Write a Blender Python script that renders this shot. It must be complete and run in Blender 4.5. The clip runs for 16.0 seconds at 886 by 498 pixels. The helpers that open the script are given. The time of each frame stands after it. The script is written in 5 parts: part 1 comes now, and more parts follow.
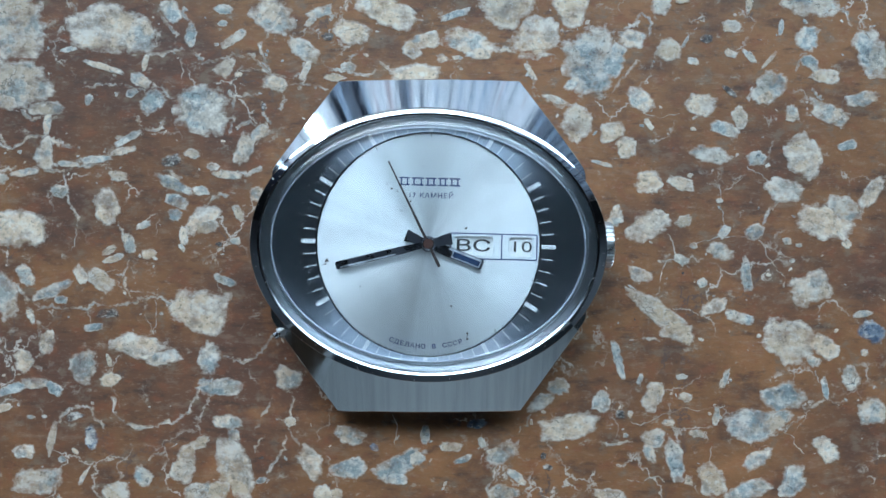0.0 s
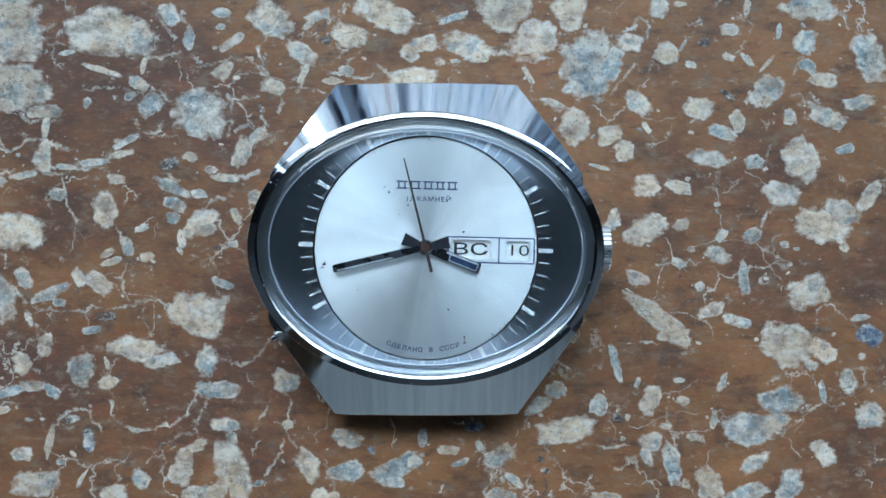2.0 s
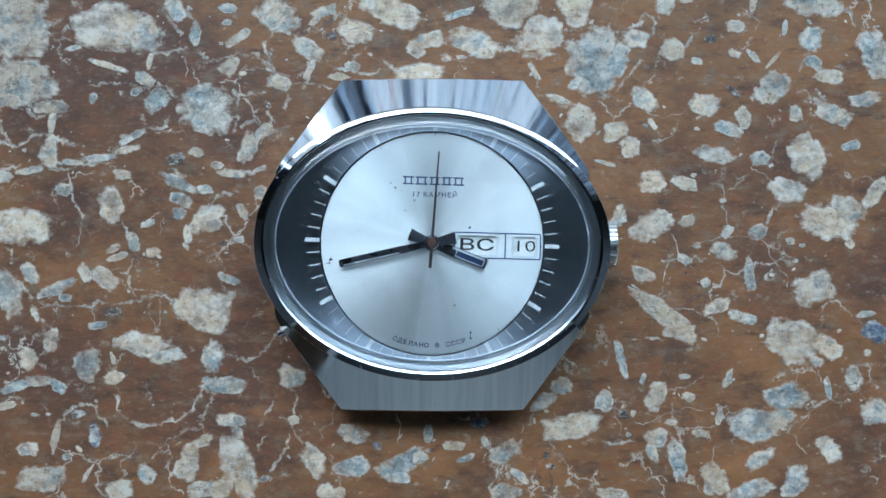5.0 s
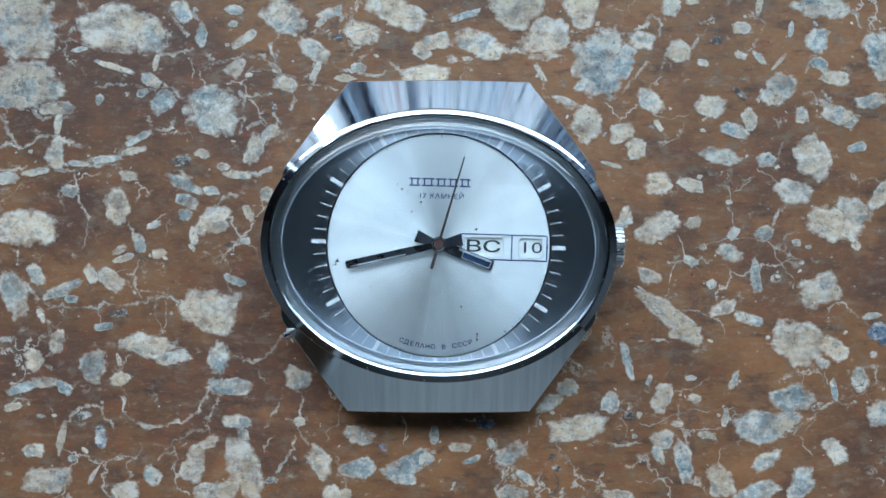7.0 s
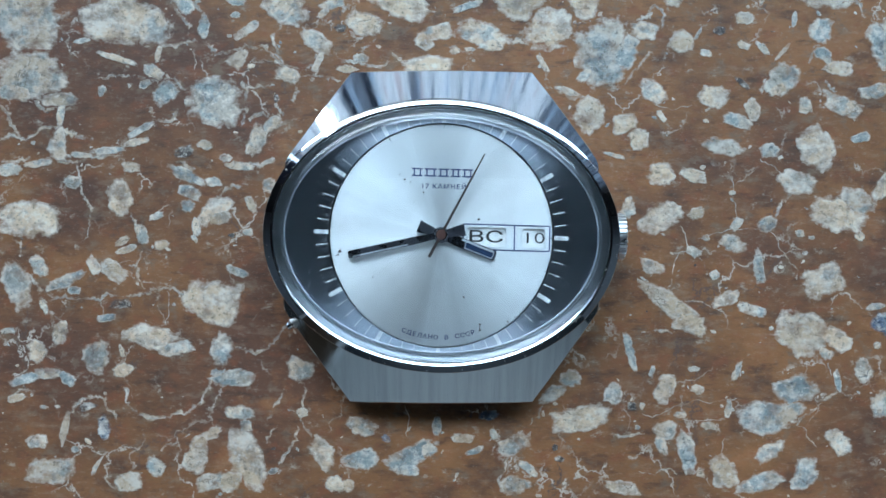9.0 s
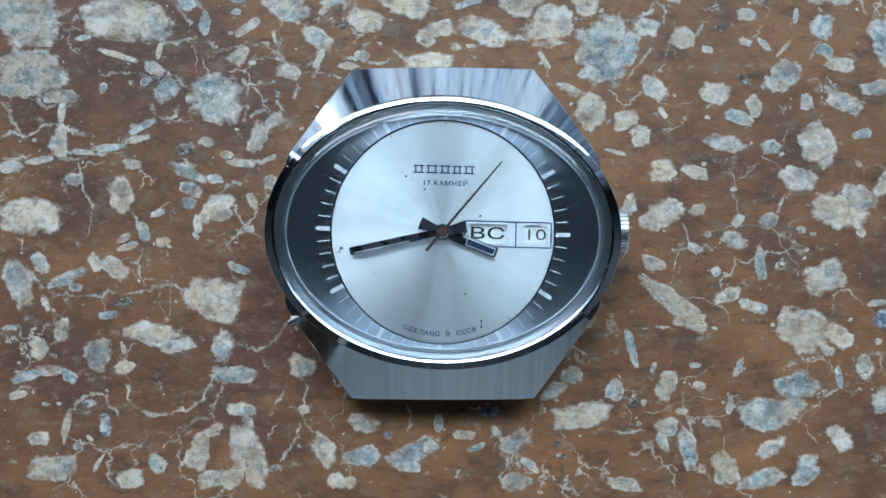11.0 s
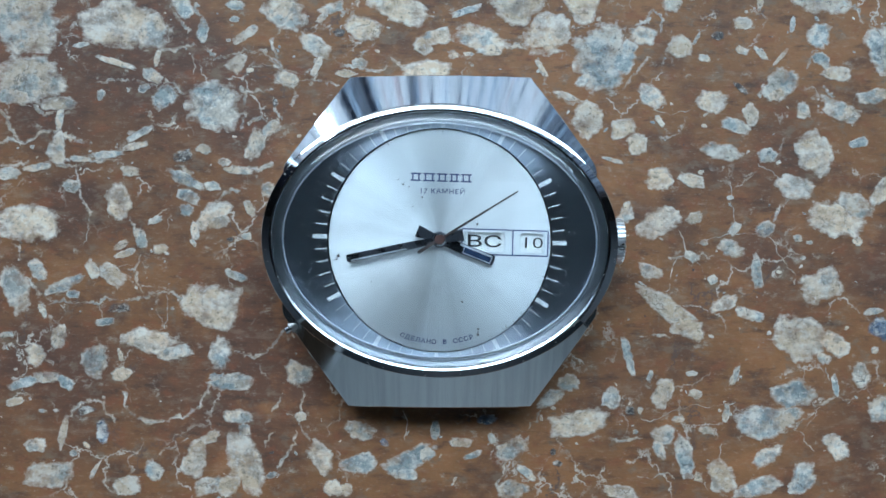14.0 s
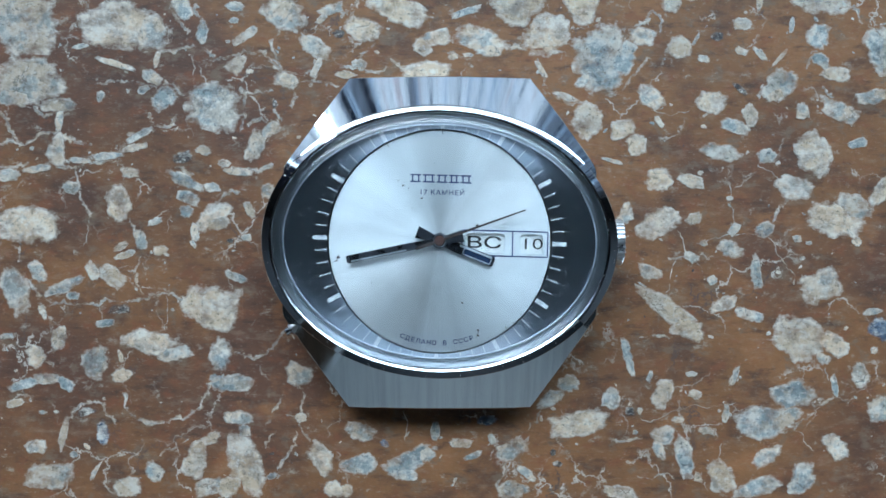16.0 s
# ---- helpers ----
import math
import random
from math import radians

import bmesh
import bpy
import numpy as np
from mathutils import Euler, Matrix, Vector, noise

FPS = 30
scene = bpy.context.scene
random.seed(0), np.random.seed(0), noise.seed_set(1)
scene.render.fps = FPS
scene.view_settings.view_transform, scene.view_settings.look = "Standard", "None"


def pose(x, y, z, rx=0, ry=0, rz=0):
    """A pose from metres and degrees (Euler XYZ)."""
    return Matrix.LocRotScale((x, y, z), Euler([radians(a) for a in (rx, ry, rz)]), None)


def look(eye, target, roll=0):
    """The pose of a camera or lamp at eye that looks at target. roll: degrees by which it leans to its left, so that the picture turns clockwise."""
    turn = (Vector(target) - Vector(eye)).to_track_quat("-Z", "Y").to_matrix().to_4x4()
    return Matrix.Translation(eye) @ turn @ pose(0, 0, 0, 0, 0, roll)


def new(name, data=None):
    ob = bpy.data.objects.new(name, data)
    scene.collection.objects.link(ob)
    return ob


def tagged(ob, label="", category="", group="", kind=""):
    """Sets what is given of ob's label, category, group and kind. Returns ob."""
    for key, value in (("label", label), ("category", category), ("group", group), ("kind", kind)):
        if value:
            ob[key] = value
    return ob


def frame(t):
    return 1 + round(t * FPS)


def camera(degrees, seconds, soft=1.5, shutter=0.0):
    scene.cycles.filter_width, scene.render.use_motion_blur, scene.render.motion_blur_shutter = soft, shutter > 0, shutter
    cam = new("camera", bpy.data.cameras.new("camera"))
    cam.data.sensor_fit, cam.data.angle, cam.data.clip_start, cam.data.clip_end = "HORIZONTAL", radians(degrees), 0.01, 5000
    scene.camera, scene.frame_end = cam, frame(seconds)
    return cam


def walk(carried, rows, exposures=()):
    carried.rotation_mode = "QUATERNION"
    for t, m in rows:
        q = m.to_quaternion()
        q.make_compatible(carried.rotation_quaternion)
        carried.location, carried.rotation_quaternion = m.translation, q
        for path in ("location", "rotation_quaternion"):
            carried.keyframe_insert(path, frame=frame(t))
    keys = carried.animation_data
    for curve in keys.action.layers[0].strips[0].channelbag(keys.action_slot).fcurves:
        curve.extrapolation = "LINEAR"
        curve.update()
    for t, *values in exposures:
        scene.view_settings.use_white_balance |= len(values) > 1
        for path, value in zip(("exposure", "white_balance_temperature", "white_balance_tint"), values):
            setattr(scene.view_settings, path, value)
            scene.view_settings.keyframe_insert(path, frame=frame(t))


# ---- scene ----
cam = camera(60, 16.0, soft=1.6)
PATH = [
    (0, pose(0.000000, -0.002619, 0.100000, 1.500, 0.000, 0.000)),
    (0.5, pose(0.000314, -0.002707, 0.099989, 1.488, 0.009, 0.030)),
    (1, pose(0.000318, -0.002747, 0.100028, 1.690, 0.058, 0.057)),
    (1.5, pose(0.000335, -0.002351, 0.100171, 1.734, 0.052, 0.008)),
    (2, pose(0.000470, -0.002221, 0.100093, 1.520, 0.087, 0.057)),
    (2.5, pose(0.000358, -0.002694, 0.100070, 1.542, -0.022, 0.035)),
    (3, pose(0.000073, -0.002933, 0.100126, 1.512, 0.038, 0.138)),
    (3.5, pose(0.000110, -0.002933, 0.100073, 1.454, 0.050, 0.193)),
    (4, pose(-0.000051, -0.002737, 0.100114, 1.427, 0.026, 0.179)),
    (6.5, pose(-0.000776, -0.002713, 0.100143, 1.626, 0.212, 0.129)),
    (7, pose(-0.001050, -0.002629, 0.100134, 1.553, 0.105, 0.177)),
    (7.5, pose(-0.001014, -0.002878, 0.100105, 1.476, 0.184, 0.170)),
    (8, pose(-0.001029, -0.002826, 0.100115, 1.325, 0.266, 0.219)),
    (8.5, pose(-0.001230, -0.003357, 0.100083, 1.400, 0.190, 0.201)),
    (9, pose(-0.001062, -0.003587, 0.100023, 1.423, 0.290, 0.132)),
    (11.5, pose(-0.001273, -0.003801, 0.100027, 1.291, 0.285, 0.061)),
    (12, pose(-0.001184, -0.003630, 0.100026, 1.320, 0.304, 0.041)),
    (12.5, pose(-0.001498, -0.003558, 0.100071, 1.343, 0.310, 0.073)),
    (13, pose(-0.001420, -0.003228, 0.100100, 1.254, 0.230, 0.146)),
    (13.5, pose(-0.001110, -0.003164, 0.100079, 1.329, 0.198, 0.165)),
    (14, pose(-0.000957, -0.003064, 0.100159, 1.450, 0.235, 0.206)),
    (14.5, pose(-0.001052, -0.002698, 0.100150, 1.395, 0.255, 0.201)),
    (15, pose(-0.000898, -0.002602, 0.100198, 1.397, 0.269, 0.154)),
    (15.5, pose(-0.001214, -0.002843, 0.100250, 1.457, 0.206, 0.128)),
    (16, pose(-0.001051, -0.002734, 0.100242, 1.332, 0.172, 0.120)),
]
walk(cam, PATH, exposures=[(0.0, 0.0), (16.0, 0.0)])

# ---- world, sun, window light ----
MM = 0.001
SUN_DIR = (-0.35, 1.0, 0.75)
world = bpy.data.worlds.new("sky")
scene.world = world
world.use_nodes = True
wn = world.node_tree
sky = wn.nodes.new("ShaderNodeTexSky")
sky.sky_type = "NISHITA"
sky.sun_disc = False
sky.sun_elevation = math.atan2(SUN_DIR[2], math.hypot(SUN_DIR[0], SUN_DIR[1]))
sky.sun_rotation = math.atan2(SUN_DIR[0], SUN_DIR[1])
sky.air_density, sky.dust_density = 1.0, 3.0
wn.links.new(sky.outputs[0], wn.nodes["Background"].inputs["Color"])
wn.nodes["Background"].inputs["Strength"].default_value = 0.14

sun_data = bpy.data.lights.new("sun", "SUN")
sun_data.energy, sun_data.angle, sun_data.color = 0.6, radians(25), (1.0, 0.97, 0.93)
sun_ob = new("sun", sun_data)
sun_ob.matrix_world = look(SUN_DIR, (0, 0, 0))

WIN_X0, WIN_X1, WIN_Y, WIN_Z0, WIN_Z1 = -0.66, 0.72, 0.38, 0.02, 1.02
area = bpy.data.lights.new("window_daylight", "AREA")
area.shape, area.size, area.size_y, area.energy, area.color = "RECTANGLE", WIN_X1 - WIN_X0 - 0.1, WIN_Z1 - WIN_Z0 - 0.1, 36.5, (0.545, 0.775, 0.98)
area_ob = new("window_daylight", area)
area_ob.matrix_world = look((0.5 * (WIN_X0 + WIN_X1), WIN_Y + 0.2, 0.5 * (WIN_Z0 + WIN_Z1)), (0.5 * (WIN_X0 + WIN_X1), -1.0, 0.5 * (WIN_Z0 + WIN_Z1)))


# ---- material helpers ----
class Nodes:
    """A small wrapper to write node trees in one line each."""

    def __init__(self, name):
        self.mat = bpy.data.materials.new(name)
        self.mat.use_nodes = True
        self.tree = self.mat.node_tree
        self.bsdf = self.tree.nodes["Principled BSDF"]

    def add(self, kind, **sets):
        n = self.tree.nodes.new(kind)
        for k, v in sets.items():
            setattr(n, k, v)
        return n

    def link(self, a, b):
        self.tree.links.new(a, b)

    def put(self, **values):
        for k, v in values.items():
            self.bsdf.inputs[k.replace("_", " ")].default_value = v

    def scaled(self, out, scale, offset=(0, 0, 0)):
        m = self.add("ShaderNodeMapping")
        m.inputs["Scale"].default_value, m.inputs["Location"].default_value = scale, offset
        self.link(out, m.inputs["Vector"])
        return m.outputs[0]

    def noise(self, vec, scale, detail=4.0, rough=0.6):
        n = self.add("ShaderNodeTexNoise")
        n.inputs["Scale"].default_value, n.inputs["Detail"].default_value, n.inputs["Roughness"].default_value = scale, detail, rough
        self.link(vec, n.inputs["Vector"])
        return n.outputs["Fac"]

    def ramp(self, fac, *stops):
        n = self.add("ShaderNodeValToRGB")
        e = n.color_ramp.elements
        while len(e) < len(stops):
            e.new(0.5)
        for el, (p, c) in zip(e, stops):
            el.position, el.color = p, (*c, 1) if len(c) == 3 else c
        self.link(fac, n.inputs[0])
        return n.outputs[0]

    def grey(self, fac, a, va, b, vb):
        return self.ramp(fac, (a, (va,) * 3), (b, (vb,) * 3))

    def mix(self, fac, a, b, blend="MIX"):
        n = self.add("ShaderNodeMix", data_type="RGBA", blend_type=blend)
        for sock, v in ((n.inputs[0], fac), (n.inputs[6], a), (n.inputs[7], b)):
            if isinstance(v, (int, float)):
                sock.default_value = v
            elif isinstance(v, tuple):
                sock.default_value = (*v, 1)
            else:
                self.link(v, sock)
        return n.outputs[2]

    def bump(self, height, strength, distance):
        n = self.add("ShaderNodeBump")
        n.inputs["Strength"].default_value, n.inputs["Distance"].default_value = strength, distance
        self.link(height, n.inputs["Height"])
        self.link(n.outputs[0], self.bsdf.inputs["Normal"])

    def position(self):
        return self.add("ShaderNodeNewGeometry").outputs["Position"]

    def local(self):
        return self.add("ShaderNodeTexCoord").outputs["Object"]


BROAD_X = 5.3


DARK_PATCHES = ((-44, 18, 10, 0.5), (-54, 17, 6, 0.6), (-50, 4.5, 6, 0.8), (-40, 3, 9, 0.35), (-53, -17, 13, 0.3), (-47, -29, 11, 0.2), (52, -27, 10, 0.4), (43, 14, 6, 0.35))


def dark_patch(n, pos, wobble, x, y, radius, amount):
    """A darker patch in the brown film with an uneven outline, as a mask."""
    d = n.add("ShaderNodeVectorMath", operation="DISTANCE")
    n.link(pos, d.inputs[0])
    d.inputs[1].default_value = (x * MM, y * MM, 0)
    m = n.add("ShaderNodeMath", operation="MULTIPLY_ADD")
    n.link(wobble, m.inputs[0])
    m.inputs[1].default_value = 1.3 * radius * MM
    n.link(d.outputs["Value"], m.inputs[2])
    k = n.add("ShaderNodeMapRange")
    n.link(m.outputs[0], k.inputs["Value"])
    for key, v in (("From Min", 1.1 * radius * MM), ("From Max", 1.9 * radius * MM), ("To Min", amount), ("To Max", 0.0)):
        k.inputs[key].default_value = v
    return k.outputs[0]


def brown_film(n, pos):
    """Brushed brown paint: short streaks along x, reddish and dark blotches, chalky grain."""
    streak = n.noise(n.scaled(pos, (190, 560, 1)), 1.0, 6, 0.7)
    broad = n.noise(n.scaled(pos, (26, 26, 1), (BROAD_X, 1.7, 0)), 1.0, 2, 0.5)
    blotch = n.noise(n.scaled(pos, (120, 170, 1), (4, 1, 0)), 1.0, 5, 0.65)
    fine = n.noise(n.scaled(pos, (1100, 2300, 1)), 1.0, 4, 0.75)
    base = n.ramp(broad, (0.38, (0.187, 0.089, 0.056)), (0.5, (0.287, 0.131, 0.060)), (0.62, (0.345, 0.157, 0.069)))
    base = n.mix(n.grey(blotch, 0.36, 0.7, 0.50, 0.0), base, (0.125, 0.066, 0.048))
    base = n.mix(n.grey(blotch, 0.54, 0.0, 0.68, 0.7), base, (0.43, 0.185, 0.078))
    wobble = n.noise(n.scaled(pos, (150, 190, 1), (7, 3, 0)), 1.0, 5, 0.65)
    for x, y, radius, amount in DARK_PATCHES:
        base = n.mix(dark_patch(n, pos, wobble, x, y, radius, amount), base, (0.120, 0.062, 0.047))
    rust = n.noise(n.scaled(pos, (310, 420, 1), (2, 8, 0)), 1.0, 4, 0.65)
    base = n.mix(n.grey(rust, 0.54, 0.0, 0.66, 0.55), base, (0.30, 0.105, 0.052))
    base = n.mix(n.grey(rust, 0.34, 0.7, 0.44, 0.0), base, (0.24, 0.165, 0.115))
    dark = n.mix(n.grey(streak, 0.33, 0.7, 0.46, 0.0), base, (0.085, 0.052, 0.042))
    chalk = n.mix(n.grey(streak, 0.56, 0.0, 0.72, 0.35), dark, (0.46, 0.35, 0.26))
    lite = n.mix(n.grey(fine, 0.57, 0.0, 0.74, 0.38), chalk, (0.58, 0.44, 0.33))
    lite = n.mix(n.grey(fine, 0.28, 0.45, 0.42, 0.0), lite, (0.09, 0.055, 0.045))
    return lite, streak, fine


def warped(n, pos, scale, amount):
    w = n.add("ShaderNodeTexNoise")
    w.inputs["Scale"].default_value, w.inputs["Detail"].default_value, w.inputs["Roughness"].default_value = scale, 5, 0.65
    n.link(pos, w.inputs["Vector"])
    return n.mix(amount, pos, w.outputs["Color"], "ADD")


def cracks(n, pos, scale, thick, low, high, seed):
    """Thin broken lines of pale filler, as a mask."""
    e = n.add("ShaderNodeTexVoronoi", feature="DISTANCE_TO_EDGE")
    e.inputs["Scale"].default_value = scale
    n.link(warped(n, n.scaled(pos, (1, 1, 1), (seed, seed, 0)), 260, 0.006), e.inputs["Vector"])
    line = n.grey(e.outputs["Distance"], thick * 0.3, 1.0, thick, 0.0)
    return n.mix(1.0, line, n.grey(n.noise(pos, 85, 4, 0.65), low, 0.0, high, 0.95), "MULTIPLY")


def slab_material():
    n = Nodes("brown_terrazzo_binder")
    pos = n.position()
    col, streak, fine = brown_film(n, pos)
    v = n.add("ShaderNodeTexVoronoi", feature="F1")
    v.inputs["Scale"].default_value, v.inputs["Randomness"].default_value = 520, 1.0
    n.link(warped(n, pos, 900, 0.002), v.inputs["Vector"])
    grit = n.grey(v.outputs["Distance"], 0.12, 1.0, 0.25, 0.0)
    sparse = n.grey(n.noise(pos, 190, 5, 0.7), 0.56, 0.0, 0.66, 0.7)
    col = n.mix(n.mix(1.0, grit, sparse, "MULTIPLY"), col, (0.62, 0.56, 0.47))
    col = n.mix(cracks(n, pos, 125, 0.022, 0.51, 0.61, 0.0), col, (0.70, 0.61, 0.52))
    col = n.mix(cracks(n, pos, 60, 0.010, 0.52, 0.6, 0.3), col, (0.15, 0.095, 0.075))
    worn = n.grey(n.noise(n.scaled(pos, (300, 430, 1), (3, 7, 0)), 1.0, 7, 0.74), 0.60, 0.0, 0.69, 0.6)
    col = n.mix(worn, col, (0.60, 0.53, 0.44))
    n.link(col, n.bsdf.inputs["Base Color"])
    n.link(n.grey(fine, 0.3, 0.42, 0.75, 0.65), n.bsdf.inputs["Roughness"])
    n.put(Specular_IOR_Level=0.35)
    n.bump(n.mix(0.5, streak, fine), 0.4, 0.0002)
    return n.mat


def stone_material(name, low, mid, high, cover=0.5, warm=0.6, cool=0.5, chalk=0.75):
    """Cut stone chip: mottled and speckled, its ragged rim partly under the brown paint."""
    n = Nodes(name)
    pos = n.position()
    film, streak, fine = brown_film(n, pos)
    info = n.add("ShaderNodeObjectInfo")
    vec = n.add("ShaderNodeVectorMath", operation="ADD")
    n.link(pos, vec.inputs[0])
    n.link(info.outputs["Random"], vec.inputs[1])
    p = vec.outputs[0]
    cloud = n.noise(p, 270, 5, 0.7)
    hue = n.noise(n.scaled(p, (1, 1, 1), (2, 5, 0)), 330, 3, 0.6)
    spots = n.noise(p, 1500, 4, 0.72)
    col = n.ramp(cloud, (0.40, low), (0.5, mid), (0.58, high))
    col = n.mix(n.grey(hue, 0.47, 0.0, 0.55, warm), col, (0.78, 0.60, 0.42))
    col = n.mix(n.grey(hue, 0.42, cool, 0.49, 0.0), col, (0.33, 0.385, 0.385))
    col = n.mix(n.grey(spots, 0.35, 0.7, 0.43, 0.0), col, tuple(0.32 * c for c in low))
    col = n.mix(n.grey(spots, 0.55, 0.0, 0.66, 0.7), col, (0.93, 0.87, 0.80))
    frost = n.noise(n.scaled(p, (330, 460, 1), (1, 3, 0)), 1.0, 6, 0.72)
    col = n.mix(n.grey(frost, 0.52, 0.0, 0.64, 0.75), col, (0.92, 0.86, 0.77))
    col = n.mix(n.grey(frost, 0.35, 0.45, 0.46, 0.0), col, tuple(0.52 * c for c in low))
    vein_mask = cracks(n, p, 170, 0.022, 0.52, 0.62, 0.7)
    col = n.mix(vein_mask, col, tuple(0.62 * c for c in low))
    tint = n.grey(info.outputs["Random"], 0.0, 0.80, 1.0, 1.05)
    col = n.mix(1.0, col, tint, "MULTIPLY")
    # rim: 0 at the outline, 1 well inside
    rim = n.add("ShaderNodeAttribute", attribute_name="rim")
    ragged = n.noise(n.scaled(pos, (420, 520, 1), (9, 2, 0)), 1.0, 5, 0.66)
    chalky = n.mix(n.grey(rim.outputs["Fac"], 0.30, chalk, 0.72, 0.0), col, (0.86, 0.78, 0.68))
    add = n.add("ShaderNodeMath", operation="MULTIPLY_ADD")
    n.link(ragged, add.inputs[0])
    add.inputs[1].default_value = -3.0
    add.inputs[2].default_value = 1.92 - 0.5 * cover
    both = n.add("ShaderNodeMath", operation="ADD")
    n.link(rim.outputs["Fac"], both.inputs[0])
    n.link(add.outputs[0], both.inputs[1])
    bare = n.grey(both.outputs[0], 0.26, 0.0, 0.86, 1.0)
    glaze = n.noise(n.scaled(pos, (330, 400, 1), (6, 4, 0)), 1.0, 5, 0.68)
    bare = n.mix(1.0, bare, n.grey(glaze, 0.50, 1.0, 0.68, 0.4), "MULTIPLY")
    col = n.mix(bare, film, chalky)
    n.link(col, n.bsdf.inputs["Base Color"])
    n.link(n.grey(spots, 0.3, 0.65, 0.7, 0.45), n.bsdf.inputs["Roughness"])
    n.put(Specular_IOR_Level=0.35)
    n.bump(n.mix(0.5, spots, bare), 0.4, 0.00018)
    return n.mat


def steel(name, colour=(0.72, 0.74, 0.76), rough=0.05, streaks=None):
    n = Nodes(name)
    n.put(Base_Color=(*colour, 1), Metallic=1.0, Roughness=rough)
    pos = n.local()
    smudge = n.noise(pos, 260, 4, 0.6)
    if streaks:
        line = n.noise(n.scaled(pos, streaks), 1.0, 4, 0.7)
        haze = n.noise(n.scaled(pos, (420, 160, 160), (3, 3, 3)), 1.0, 4, 0.65)
        n.link(n.mix(n.grey(haze, 0.45, 0.0, 0.62, 0.8), n.grey(line, 0.3, rough * 0.7, 0.7, rough * 1.8), (0.13, 0.13, 0.13)), n.bsdf.inputs["Roughness"])
        n.link(n.mix(n.grey(line, 0.35, 0.6, 0.6, 0.0), colour, tuple(0.72 * c for c in colour)), n.bsdf.inputs["Base Color"])
    else:
        nick = n.noise(pos, 2400, 2, 0.5)
        n.link(n.mix(n.grey(nick, 0.70, 0.0, 0.74, 1.0), n.grey(smudge, 0.35, rough * 0.7, 0.7, rough * 1.7), (0.5, 0.5, 0.5)), n.bsdf.inputs["Roughness"])
        n.bump(nick, 0.015, 0.0001)
    return n.mat


def brushed(name, colour, rough, aniso, radial_grooves, metal=1.0):
    """Brushed round plate. radial_grooves: a sunray brush, else circular turning."""
    n = Nodes(name)
    n.put(Metallic=metal, Roughness=rough, Anisotropic=aniso)
    pos = n.local()
    sep = n.add("ShaderNodeSeparateXYZ")
    n.link(pos, sep.inputs[0])
    com = n.add("ShaderNodeCombineXYZ")
    if radial_grooves:
        neg = n.add("ShaderNodeMath", operation="MULTIPLY")
        neg.inputs[1].default_value = -1.0
        n.link(sep.outputs[1], neg.inputs[0])
        n.link(neg.outputs[0], com.inputs[0])
        n.link(sep.outputs[0], com.inputs[1])
    else:
        n.link(sep.outputs[0], com.inputs[0])
        n.link(sep.outputs[1], com.inputs[1])
    norm = n.add("ShaderNodeVectorMath", operation="NORMALIZE")
    n.link(com.outputs[0], norm.inputs[0])
    n.link(norm.outputs[0], n.bsdf.inputs["Tangent"])
    rays = n.noise(norm.outputs[0], 38, 3, 0.7) if radial_grooves else n.noise(pos, 600, 3, 0.6)
    stain = n.noise(pos, 170, 4, 0.6)
    col = n.mix(n.grey(rays, 0.3, 0.0, 0.7, 1.0), tuple(0.90 * c for c in colour), colour)
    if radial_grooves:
        # broad light and dark sectors of the sunray sheen, put into the colour
        painted_sheen = n.noise(n.scaled(norm.outputs[0], (1, 1, 1), (4, 2, 0)), 1.9, 2, 0.5)
        col = n.mix(n.grey(painted_sheen, 0.40, 0.75, 0.60, 0.0), col, tuple(0.78 * c for c in colour))
    col = n.mix(n.grey(stain, 0.36, 0.26, 0.52, 0.0), col, tuple(0.6 * c for c in colour))
    n.link(col, n.bsdf.inputs["Base Color"])
    if not radial_grooves:
        # fine turned grooves: a wide lobe across them, a narrow one along them, no long tails
        g = n.add("ShaderNodeBsdfAnisotropic", distribution="BECKMANN")
        g.inputs["Roughness"].default_value, g.inputs["Anisotropy"].default_value = rough, -aniso
        n.link(col, g.inputs["Color"])
        n.link(norm.outputs[0], g.inputs["Tangent"])
        n.link(g.outputs[0], n.tree.nodes["Material Output"].inputs["Surface"])
    return n.mat


def paint(name, colour, rough=0.4, metal=0.0, vary=0.12):
    n = Nodes(name)
    n.put(Base_Color=(*colour, 1), Roughness=rough, Metallic=metal)
    f = n.noise(n.local(), 900 if vary < 0.3 else 30, 3, 0.6)
    n.link(n.mix(n.grey(f, 0.3, 0.0, 0.7, 1.0), tuple(c * (1 - vary) for c in colour), tuple(min(1, c * (1 + vary)) for c in colour)), n.bsdf.inputs["Base Color"])
    return n.mat


def wall_paint(name, colour, rough=0.8):
    n = Nodes(name)
    pos = n.position()
    f, g = n.noise(pos, 3, 4, 0.6), n.noise(pos, 160, 3, 0.6)
    n.link(n.mix(n.grey(f, 0.3, 0.0, 0.7, 1.0), tuple(c * 0.9 for c in colour), colour), n.bsdf.inputs["Base Color"])
    n.put(Roughness=rough)
    n.bump(g, 0.15, 0.002)
    return n.mat


def glass(name, ior=1.5):
    n = Nodes(name)
    n.put(Base_Color=(0.985, 0.995, 1.0, 1), Roughness=0.0, IOR=ior, Transmission_Weight=1.0)
    return n.mat


